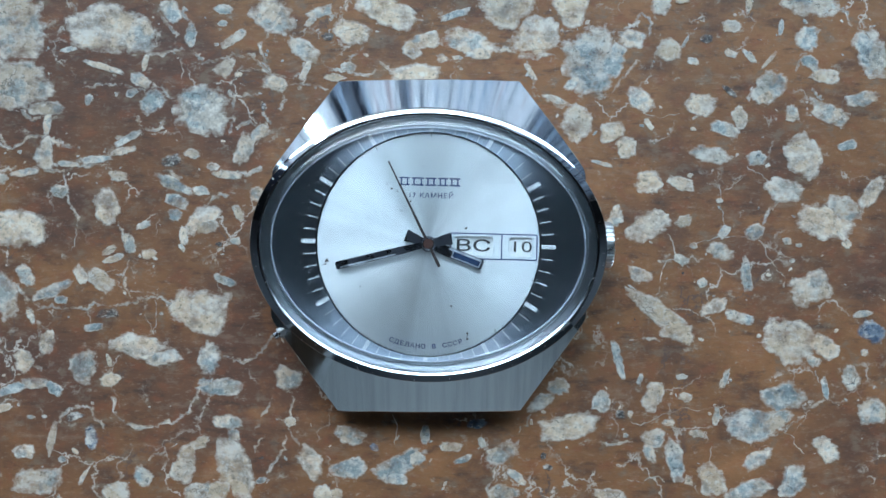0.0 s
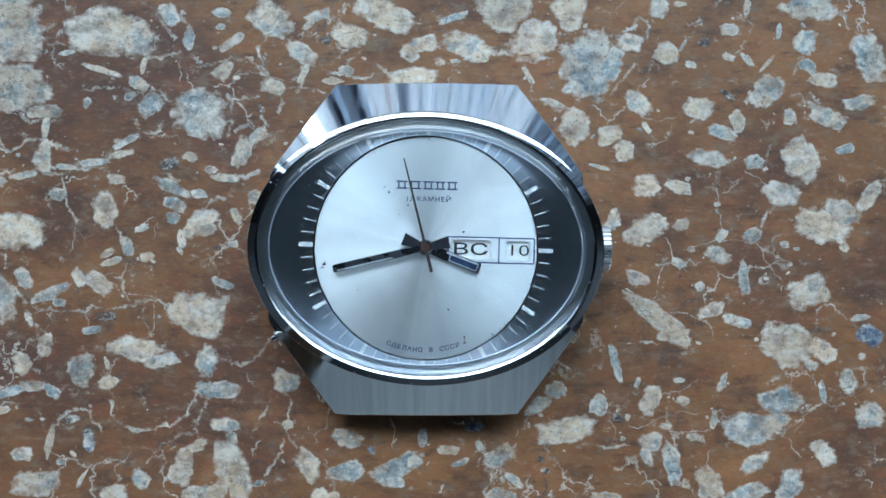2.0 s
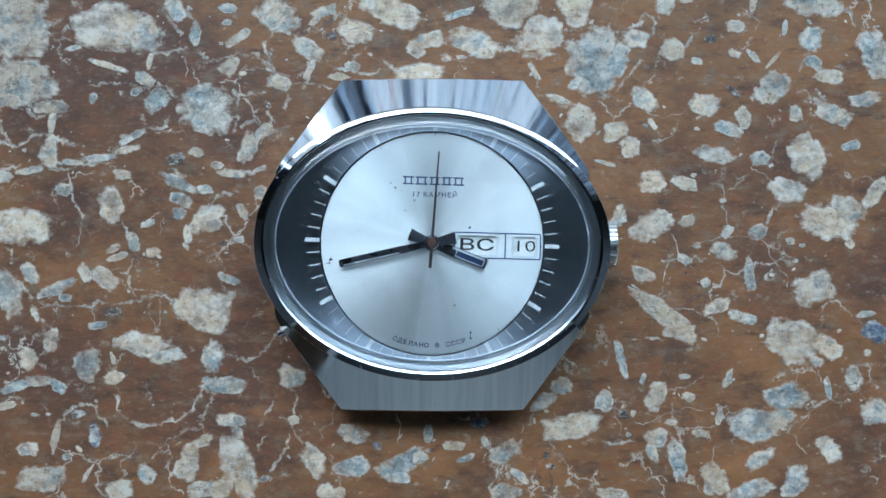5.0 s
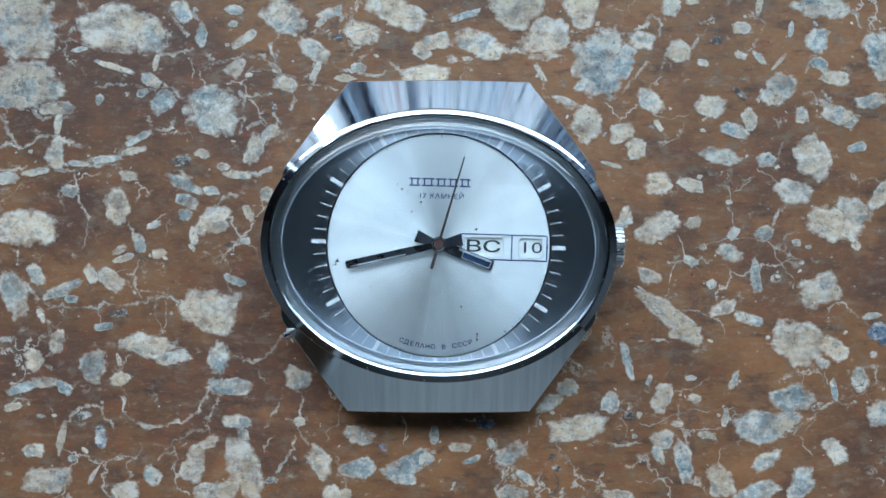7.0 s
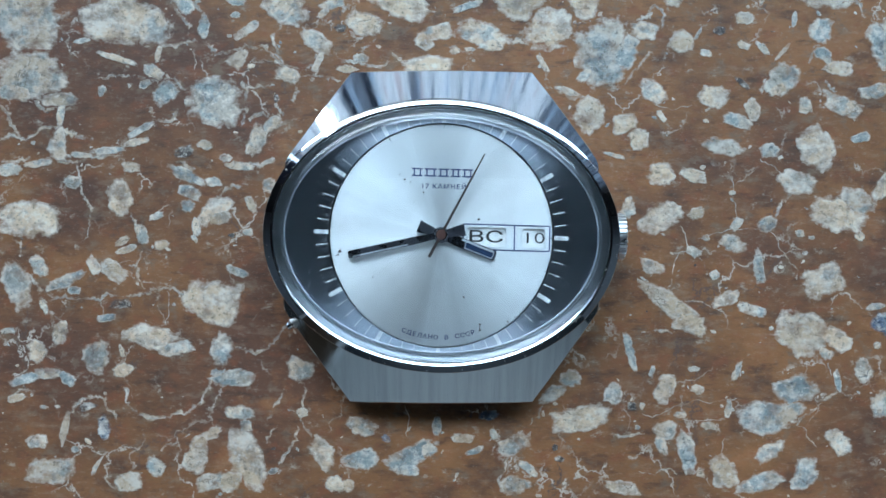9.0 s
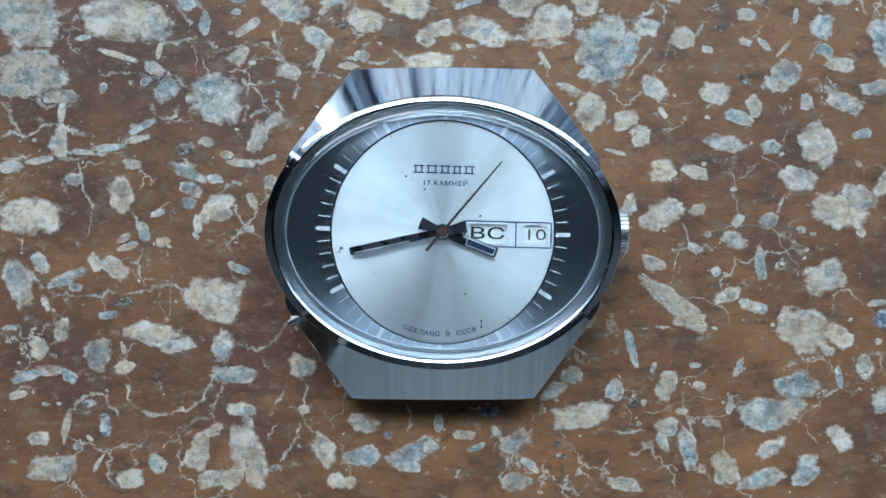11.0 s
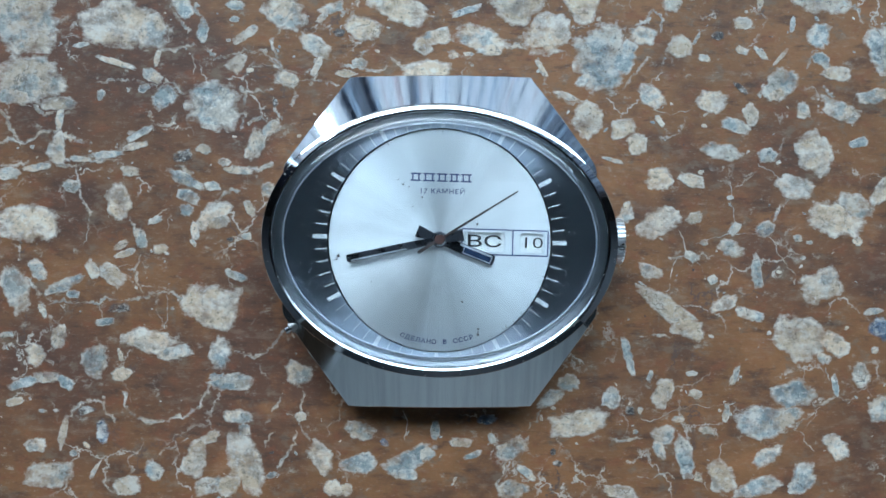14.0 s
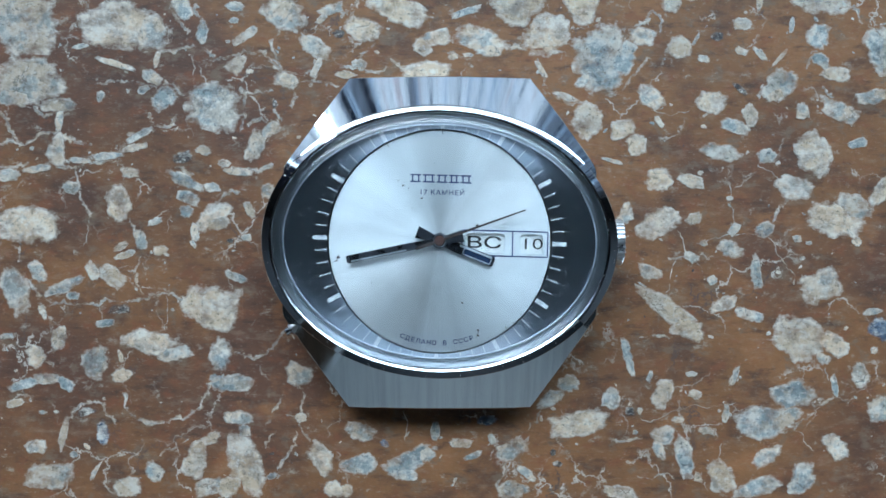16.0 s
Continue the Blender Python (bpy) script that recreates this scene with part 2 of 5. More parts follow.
def cloth(name, colour):
    """Thin cloth that lets daylight through."""
    n = Nodes(name)
    n.put(Base_Color=(*colour, 1), Roughness=0.9)
    back = n.add("ShaderNodeBsdfTranslucent")
    weave = n.noise(n.local(), 700, 2, 0.6)
    tone = n.mix(n.grey(weave, 0.3, 0.0, 0.7, 1.0), tuple(0.85 * c for c in colour), colour)
    n.link(tone, back.inputs["Color"])
    n.link(tone, n.bsdf.inputs["Base Color"])
    both = n.add("ShaderNodeMixShader")
    both.inputs[0].default_value = 0.42
    n.link(n.bsdf.outputs[0], both.inputs[1])
    n.link(back.outputs[0], both.inputs[2])
    n.link(both.outputs[0], n.tree.nodes["Material Output"].inputs["Surface"])
    return n.mat


CLOTH_WHITE, CLOTH_BLUE = cloth("white_cloth", (0.86, 0.87, 0.89)), cloth("pale_blue_cloth", (0.60, 0.67, 0.75))
CLOTH_PINK, CLOTH_GREY = cloth("dusty_pink_cloth", (0.76, 0.70, 0.71)), cloth("grey_cloth", (0.40, 0.43, 0.48))
CLOTH_DARK = cloth("dark_blue_cloth", (0.07, 0.085, 0.13))
SLAB = slab_material()
BEIGE = stone_material("beige_stone", (0.52, 0.41, 0.32), (0.79, 0.61, 0.46), (0.90, 0.74, 0.57), 0.35, 0.9, 0.2)
PALE = stone_material("pale_grey_stone", (0.46, 0.385, 0.32), (0.73, 0.61, 0.50), (0.88, 0.77, 0.64), 0.5, 0.6, 0.7)
BLUISH = stone_material("bluish_grey_stone", (0.25, 0.28, 0.29), (0.46, 0.49, 0.48), (0.78, 0.76, 0.69), 0.45, 0.45, 0.85)
TAN = stone_material("tan_stone", (0.55, 0.40, 0.29), (0.64, 0.48, 0.35), (0.70, 0.55, 0.42), 0.3)
NAVY = stone_material("dark_blue_stone", (0.06, 0.09, 0.14), (0.11, 0.16, 0.25), (0.26, 0.31, 0.38), 0.45, 0.0, 0.0, 0.1)
SMUDGE = stone_material("dark_stone", (0.06, 0.055, 0.055), (0.10, 0.085, 0.08), (0.17, 0.15, 0.14), 0.95, 0.0, 0.0, 0.0)
VEIN = stone_material("pale_joint_filler", (0.44, 0.38, 0.32), (0.57, 0.50, 0.43), (0.70, 0.62, 0.54), 0.9, 0.6, 0.5, 0.35)

STEEL = steel("polished_case_steel", (0.70, 0.73, 0.75), 0.045, (1100, 40, 40))
BEZEL = steel("polished_bezel_steel", (0.74, 0.76, 0.79), 0.05)
CROWN = steel("satin_crown_steel", (0.82, 0.84, 0.86), 0.33)
BACK = steel("brushed_back_steel", (0.55, 0.56, 0.57), 0.3)
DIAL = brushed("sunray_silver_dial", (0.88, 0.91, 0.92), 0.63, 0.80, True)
FLANGE = brushed("satin_grey_flange", (0.46, 0.50, 0.54), 0.40, 0.66, False)
RING = brushed("black_turned_ring", (0.37, 0.42, 0.49), 0.415, 0.66, False)
WHITE = paint("white_enamel_print", (0.62, 0.65, 0.67), 0.35)
INK = paint("blue_black_ink", (0.018, 0.04, 0.14), 0.45)
BLACK_INK = paint("black_ink", (0.012, 0.012, 0.014), 0.4)
BLACK = steel("black_lacquered_hand_edge", (0.10, 0.11, 0.135), 0.28)
HAND = steel("grey_hand_steel", (0.66, 0.70, 0.76), 0.38)
BLUE = paint("deep_blue_hand_lacquer", (0.022, 0.042, 0.09), 0.22)
BROWN = paint("brown_red_lacquer", (0.075, 0.032, 0.026), 0.35)
SECOND = paint("dark_brown_lacquer", (0.035, 0.02, 0.018), 0.5)
WEAR = paint("brown_dial_tarnish", (0.16, 0.13, 0.10), 0.6)
CARD = paint("white_calendar_disc", (0.78, 0.79, 0.78), 0.6)
GLASS = glass("mineral_crystal")
WALL = wall_paint("pale_plaster", (0.56, 0.56, 0.55))
DIM_WALL = wall_paint("grey_plaster", (0.065, 0.066, 0.07))
SIDE_DADO = wall_paint("grey_reflection_dado", (0.28, 0.30, 0.33), 0.6)
DADO = wall_paint("dark_reflection_dado", (0.028, 0.034, 0.042), 0.6)
FRAME = wall_paint("white_gloss_paint", (0.78, 0.79, 0.79), 0.35)
CEILING = wall_paint("dark_unseen_ceiling", (0.022, 0.022, 0.022))
DOOR = wall_paint("brown_door_paint", (0.12, 0.075, 0.05), 0.45)
FLOOR = wall_paint("dark_boards", (0.045, 0.03, 0.022), 0.5)


# ---- mesh helpers ----
def mesh_of(name, bm, material, smooth=False, sharp=35):
    me = bpy.data.meshes.new(name)
    bmesh.ops.recalc_face_normals(bm, faces=bm.faces)
    if smooth:
        for f in bm.faces:
            f.smooth = True
        for e in bm.edges:
            if len(e.link_faces) == 2 and e.calc_face_angle(0) > radians(sharp):
                e.smooth = False
    bm.to_mesh(me)
    bm.free()
    me.materials.append(material)
    return me


def part(name, bm, material, parent, label="", smooth=False, sharp=35):
    ob = new(name, mesh_of(name, bm, material, smooth, sharp))
    ob.parent = parent
    if label:
        tagged(ob, label)
    return ob


def add_box(bm, x0, x1, y0, y1, z0, z1, bevel=0.0, m=None):
    r = bmesh.ops.create_cube(bm, size=1.0)
    vs = r["verts"]
    for v in vs:
        v.co = Vector((x0 + (v.co.x + 0.5) * (x1 - x0), y0 + (v.co.y + 0.5) * (y1 - y0), z0 + (v.co.z + 0.5) * (z1 - z0)))
    if m is not None:
        bmesh.ops.transform(bm, matrix=m, verts=vs)
    if bevel:
        es = list({e for v in vs for e in v.link_edges})
        bmesh.ops.bevel(bm, geom=es, offset=bevel, segments=2, affect="EDGES", profile=0.6)
    return bm


def box(*a, **k):
    return add_box(bmesh.new(), *a, **k)


def add_prism(bm, outline, z0, z1, bevel=0.0):
    """An outline in the plane, raised from z0 to z1, with its top edge eased."""
    n = len(outline)
    lo = [bm.verts.new((x, y, z0)) for x, y in outline]
    mid = [bm.verts.new((x, y, z1 - bevel)) for x, y in outline]
    rings = [lo, mid]
    if bevel:
        cx, cy = sum(p[0] for p in outline) / n, sum(p[1] for p in outline) / n
        top = []
        for x, y in outline:
            d = math.hypot(x - cx, y - cy) or 1
            s = max(0.0, 1 - bevel / d)
            top.append(bm.verts.new((cx + (x - cx) * s, cy + (y - cy) * s, z1)))
        rings.append(top)
    for a, b in zip(rings, rings[1:]):
        for i in range(n):
            bm.faces.new((a[i], a[(i + 1) % n], b[(i + 1) % n], b[i]))
    bm.faces.new(rings[-1])
    bm.faces.new(lo[::-1])
    return bm


def prism(outline, z0, z1, bevel=0.0):
    return add_prism(bmesh.new(), outline, z0, z1, bevel)


def oval_lathe(a, b, profile, steps=160, closed=True, grow=0.0):
    """Rings of an oval with half axes a and b; the profile gives (inward offset, z). grow: outer rings longer by so much."""
    bm = bmesh.new()
    rings = []
    for off, z in profile:
        longer = a + grow * max(0.0, min(1.0, 1 - off / (0.75 * MM)))
        rings.append([bm.verts.new(((longer - off) * math.cos(2 * math.pi * i / steps), (b - off) * math.sin(2 * math.pi * i / steps), z)) for i in range(steps)])
    pairs = list(zip(rings, rings[1:])) + ([(rings[-1], rings[0])] if closed else [])
    for p, q in pairs:
        for i in range(steps):
            bm.faces.new((p[i], p[(i + 1) % steps], q[(i + 1) % steps], q[i]))
    return bm, rings


def rounded_rect(x0, x1, y0, y1, r, seg=4):
    pts = []
    for cx, cy, a0 in ((x1 - r, y1 - r, 0), (x0 + r, y1 - r, 90), (x0 + r, y0 + r, 180), (x1 - r, y0 + r, 270)):
        for k in range(seg + 1):
            t = radians(a0 + 90 * k / seg)
            pts.append((cx + r * math.cos(t), cy + r * math.sin(t)))
    return pts


def circle(r, n=48, cx=0.0, cy=0.0):
    return [(cx + r * math.cos(2 * math.pi * i / n), cy + r * math.sin(2 * math.pi * i / n)) for i in range(n)]


def text_mesh(body, height, bold=0.0, spacing=1.0):
    """A raised word, centred, as a bmesh; the height is that of a capital."""
    cu = bpy.data.curves.new("word", "FONT")
    cu.body, cu.align_x, cu.align_y, cu.size, cu.offset = body, "CENTER", "CENTER", height / 0.73, bold
    cu.resolution_u, cu.space_character = 3, spacing
    ob = new("word", cu)
    bpy.context.view_layer.update()
    me = bpy.data.meshes.new_from_object(ob.evaluated_get(bpy.context.evaluated_depsgraph_get()))
    bm = bmesh.new()
    bm.from_mesh(me)
    bpy.data.objects.remove(ob)
    bpy.data.curves.remove(cu)
    bpy.data.meshes.remove(me)
    return bm


def join(bm, other, m):
    other.transform(m)
    me = bpy.data.meshes.new("tmp")
    other.to_mesh(me)
    other.free()
    bm.from_mesh(me)
    bpy.data.meshes.remove(me)


# ---- room: sill, window wall, walls, floor, ceiling ----
def structure(name, bm, material, label, category):
    ob = new(name, mesh_of(name, bm, material))
    return tagged(ob, label, category, kind="structure")


ROOM_X, ROOM_Y0, FLOOR_Z, CEIL_Z, DADO_Z = 1.7, -1.4, -0.85, 1.9, 0.62
SILL_X, SILL_Y0 = 1.0, -0.09
slab = structure("terrazzo_sill", box(-SILL_X, SILL_X, SILL_Y0, WIN_Y, -0.03, 0.0, bevel=0.003), SLAB,
                 "brown painted terrazzo slab with pale stone chips", "terrazzo slab")
structure("floor", box(-ROOM_X, ROOM_X, ROOM_Y0, WIN_Y, FLOOR_Z - 0.1, FLOOR_Z), FLOOR, "plain brown floor of the room", "floor")
# unseen ceiling, kept near black so that steel and ring reflect dark from above
structure("ceiling", box(-ROOM_X - 0.15, ROOM_X + 0.15, ROOM_Y0 - 0.15, WIN_Y + 0.3, CEIL_Z, CEIL_Z + 0.1), CEILING, "unseen ceiling, made dark for black reflections from above", "ceiling")
for name, x0, x1, y0, y1 in (("wall_south", -ROOM_X, ROOM_X, ROOM_Y0 - 0.15, ROOM_Y0), ("wall_east", ROOM_X, ROOM_X + 0.15, ROOM_Y0 - 0.15, WIN_Y),
                             ("wall_west", -ROOM_X - 0.15, -ROOM_X, ROOM_Y0 - 0.15, WIN_Y)):
    wall = structure(name, box(x0, x1, y0, y1, DADO_Z, CEIL_Z), WALL if name == "wall_south" else DIM_WALL, "unseen plain wall above an added dado", "wall")
    # added dado, out of view: its tones set how dark the bezel reflects
    part("dado", box(x0, x1, y0, y1, FLOOR_Z, DADO_Z), DADO if name == "wall_south" else SIDE_DADO, wall, "lower wall tone added to shape reflections in the steel")
bm = bmesh.new()
add_box(bm, -ROOM_X - 0.15, WIN_X0, WIN_Y, WIN_Y + 0.3, FLOOR_Z, CEIL_Z)
add_box(bm, WIN_X1, ROOM_X + 0.15, WIN_Y, WIN_Y + 0.3, FLOOR_Z, CEIL_Z)
add_box(bm, WIN_X0, WIN_X1, WIN_Y, WIN_Y + 0.3, FLOOR_Z, WIN_Z0)
add_box(bm, WIN_X0, WIN_X1, WIN_Y, WIN_Y + 0.3, WIN_Z1, CEIL_Z)
structure("wall_north", bm, DIM_WALL, "grey plastered wall with a window opening", "wall")


def build_window():
    win = tagged(new("window_1"), "white painted window frame round open daylight", "window", kind="structure")
    win.location = (0, WIN_Y + 0.08, 0)
    bm = bmesh.new()
    for x0, x1, z0, z1 in ((WIN_X0, WIN_X0 + 0.05, WIN_Z0, WIN_Z1), (WIN_X1 - 0.05, WIN_X1, WIN_Z0, WIN_Z1),
                           (WIN_X0 + 0.05, WIN_X1 - 0.05, WIN_Z0, WIN_Z0 + 0.03), (WIN_X0 + 0.05, WIN_X1 - 0.05, WIN_Z1 - 0.05, WIN_Z1)):
        add_box(bm, x0, x1, 0, 0.05, z0, z1, bevel=0.004)
    part("window_frame", bm, FRAME, win)
    return win


build_window()


def build_door():
    # unseen door, added so that the lower left lug flank reflects dark brown
    door = tagged(new("unseen_door_1"), "plain brown painted door added out of view for a dark reflection", "door", kind="structure")
    door.location = (-1.25, ROOM_Y0, FLOOR_Z)
    part("leaf", box(-0.33, 0.33, 0.003, 0.04, 0.0, 1.98, bevel=0.004), DOOR, door)
    for x0, x1, z0, z1 in ((-0.40, -0.33, 0, 2.05), (0.33, 0.40, 0, 2.05), (-0.33, 0.33, 1.98, 2.05)):
        part("door_frame", box(x0, x1, 0.003, 0.05, z0, z1, bevel=0.003), FRAME, door, "pale painted door frame")
    part("door_handle", box(0.24, 0.30, 0.04, 0.08, 0.98, 1.0, bevel=0.006), BACK, door, "steel lever handle")


build_door()


def build_curtain():
    """A striped curtain across the lower window, added out of view for the stripes reflected in the steel."""
    top = tagged(new("unseen_striped_curtain"), "striped cloth curtain added out of view for its reflection, longer on one side", "curtain")
    top.location = (0, WIN_Y - 0.009, 0)
    rnd = random.Random(12)
    x = -0.72
    while x < 0.80:
        w = rnd.choice((0.003, 0.004, 0.005, 0.006, 0.010))
        mat = rnd.choice((CLOTH_WHITE, CLOTH_WHITE, CLOTH_BLUE, CLOTH_WHITE, CLOTH_WHITE, CLOTH_GREY, CLOTH_WHITE, CLOTH_PINK, CLOTH_WHITE, CLOTH_WHITE))
        # dark folds, gaps and the taller side shape the upper lug's reflection
        if x > 0.2 or -0.20 < x < -0.12 or x < -0.42:
            mat = rnd.choice((CLOTH_GREY, CLOTH_DARK, CLOTH_GREY, CLOTH_BLUE))
        if x < -0.48:
            mat = CLOTH_DARK
        if -0.285 < x < -0.245 or -0.47 < x < -0.44:
            x += 0.01
            continue
        top_z = 0.74 if x < -0.30 else 0.36
        bm = bmesh.new()
        prev = None
        for k in range(9):
            a = k / 8
            y = 0.3 * w * math.sin(math.pi * a)
            cur = [bm.verts.new((x + w * a, -y + d, z)) for d in (0.0, 0.0015) for z in (0.085, top_z)]
            if prev:
                for i0, i1 in ((0, 1), (3, 2)):
                    bm.faces.new((prev[i0], prev[i1], cur[i1], cur[i0]))
            prev = cur
        part("fold", bm, mat, top, smooth=True)
        x += w
    part("curtain_rod", box(-0.29, 0.82, -0.008, 0.008, 0.35, 0.365, bevel=0.003), FRAME, top)
    part("curtain_rod", box(-0.74, -0.28, -0.008, 0.008, 0.735, 0.75, bevel=0.003), FRAME, top)


build_curtain()
structure("ground", box(-400, 400, WIN_Y + 0.3, 600, -3.1, -3.0), wall_paint("dull_outdoor_ground", (0.16, 0.16, 0.13)), "plain ground outside the window", "ground")

# ---- the watch ----
watch = tagged(new("wristwatch"), "strapless steel wristwatch with oval bezel, lying on terrazzo", "wristwatch")
watch.matrix_world = pose(-0.00176, 0.00040, 0.0)
TURN = -1.5
A, B = 21.4 * MM, 16.6 * MM
DIAL_Z, DIAL_R, RING_R = 6.9 * MM, 13.42 * MM, 13.54 * MM


def case_outline(t):
    """Distance from the centre to the six-sided case edge in direction t, and how far it is lug."""
    c, s = math.cos(t), math.sin(t)
    flat = 20.75 * MM / max(abs(s), 1e-6)
    # slanted flanks run from the lug corners towards the crown line
    nx, ny = math.cos(radians(34)), math.sin(radians(34))
    off = 11.45 * MM * nx + 20.75 * MM * ny
    flank = off / max(abs(c) * nx + abs(s) * ny, 1e-6)
    oval = 1 / math.sqrt((c / (20.6 * MM)) ** 2 + (s / (15.8 * MM)) ** 2)
    edge = min(flat, flank)
    w = min(1.0, max(0.0, (abs(s) * edge / MM - 6.2) / 3.4))
    w = w * w * (3 - 2 * w)
    return oval + (edge - oval) * w, w


def build_case():
    bm = bmesh.new()
    steps = 360
    corner = math.atan2(20.75, 11.45)
    angles = sorted([2 * math.pi * i / steps for i in range(steps)] + [corner, math.pi - corner, math.pi + corner, 2 * math.pi - corner])
    rings = []
    for kind in range(6):
        ring = []
        for t in angles:
            c, s = math.cos(t), math.sin(t)
            r_out, w = case_outline(t)
            r_in = 1 / math.sqrt((c / (20.2 * MM)) ** 2 + (s / (15.35 * MM)) ** 2)
            z_edge = max(7.15 * MM - 0.47 * (r_out - r_in), 2.4 * MM)
            r, z = ((r_in, 7.15 * MM), (0.5 * (r_in + r_out), 0.5 * (7.15 * MM + z_edge)), (r_out - 0.1 * MM, z_edge + 0.04 * MM), (r_out, z_edge - 0.08 * MM),
                    (r_out - 0.25 * MM, 1.9 * MM), (r_in * 0.82, 1.5 * MM))[kind]
            ring.append(bm.verts.new((r * c, r * s, z)))
        rings.append(ring)
    n = len(angles)
    for p, q in zip(rings, rings[1:]):
        for i in range(n):
            bm.faces.new((p[i], p[(i + 1) % n], q[(i + 1) % n], q[i]))
    bm.faces.new(rings[-1])
    part("case", bm, STEEL, watch, "polished steel case with sloping lugs", smooth=True, sharp=14)
    part("case_back", prism(circle(14.6 * MM, 64), 0.0, 1.6 * MM, 0.2 * MM), BACK, watch, "brushed steel screw back", smooth=True)


def build_bezel():
    prof = [(1.2, 6.3), (0.1, 6.35), (0.0, 6.5), (-0.01, 7.36), (0.01, 7.48), (0.06, 7.58), (0.84, 8.20), (0.88, 8.22), (0.92, 8.22), (0.95, 8.21), (1.14, 8.12), (1.16, 8.06), (1.16, 7.4), (2.3, 7.3)]
    bm, _ = oval_lathe(A, B, [(o * MM, z * MM) for o, z in prof], 200, grow=0.2 * MM)
    b = part("bezel", bm, BEZEL, watch, "polished oval steel bezel", smooth=True, sharp=12)
    b.matrix_basis = pose(0, 0, 0, 0, 0, TURN)
    rnd = random.Random(8)
    for x, y, q in ((8.1, 14.55, 0.10), (8.6, 14.35, 0.16), (9.2, 14.2, 0.12), (9.6, 13.9, 0.09)):
        pts = [((x + q * math.cos(k) * rnd.uniform(0.6, 1.5)) * MM, (y + q * math.sin(k) * rnd.uniform(0.5, 1.2)) * MM) for k in (0, 1.0, 2.1, 3.2, 4.3, 5.3)]
        part("scuff", prism(pts, 8.0 * MM, 8.23 * MM), WHITE, watch, "pale scuff on the polished bezel")
    # crystal with a ground rim and a slight dome
    prof = [(1.18, 7.45), (1.18, 7.8), (1.3, 8.0), (1.75, 8.4), (2.35, 8.8)]
    bm, rings = oval_lathe(A, B, [(o * MM, z * MM) for o, z in prof], 160, closed=False)
    last, count = rings[-1], 160
    for k in range(1, 9):
        s = 1 - k / 9.0
        z = (8.8 + 0.6 * (1 - s * s)) * MM
        ring = [bm.verts.new((v.co.x * s, v.co.y * s, z)) for v in rings[-1]]
        for i in range(count):
            bm.faces.new((last[i], last[(i + 1) % count], ring[(i + 1) % count], ring[i]))
        last = ring
    bm.faces.new(last)
    # hollow underside with a seat ring
    low = rings[0]
    for o, z in ((2.65, 7.8),):
        ring = [bm.verts.new(((A - o * MM) * math.cos(2 * math.pi * i / count), (B - o * MM) * math.sin(2 * math.pi * i / count), z * MM)) for i in range(count)]
        for i in range(count):
            bm.faces.new((low[i], low[(i + 1) % count], ring[(i + 1) % count], ring[i]))
        low = ring
    for k in range(1, 6):
        s = 1 - k / 6.0
        ring = [
            bm.verts.new(((A - 2.65 * MM) * s * math.cos(2 * math.pi * i / count), (B - 2.65 * MM) * s * math.sin(2 * math.pi * i / count), (7.8 + 0.55 * (1 - s * s)) * MM)) for i in range(count)]
        for i in range(count):
            bm.faces.new((low[i], low[(i + 1) % count], ring[(i + 1) % count], ring[i]))
        low = ring
    bm.faces.new(low)
    g = part("crystal", bm, GLASS, watch, "clear domed mineral glass", smooth=True, sharp=8)
    g.matrix_basis = pose(0, 0, 0, 0, 0, TURN)
    g.visible_shadow = False


def build_gasket():
    """Thin bright steel ring that holds the glass."""
    pts = [(2.5 + 0.085 * math.cos(t), 7.50 + 0.09 * math.sin(t)) for t in (2 * math.pi * k / 8 for k in range(8))]
    bm, _ = oval_lathe(A, B, [(o * MM, z * MM) for o, z in pts], 160)
    g = part("glass_ring", bm, HAND, watch, "thin bright steel ring under the glass", smooth=True, sharp=60)
    g.matrix_basis = pose(0, 0, 0, 0, 0, TURN)


def build_flange():
    """Satin steel flange between the glass seat and the black ring."""
    prof = [(1.18, 7.25), (1.18, 7.45), (1.8, 7.36), (2.38, 7.31), (2.42, 7.29), (2.42, 7.25)]
    bm, _ = oval_lathe(A, B, [(o * MM, z * MM) for o, z in prof], 160)
    f = part("flange", bm, FLANGE, watch, "satin grey steel flange under the glass rim", smooth=True, sharp=30)
    f.matrix_basis = pose(0, 0, 0, 0, 0, TURN)


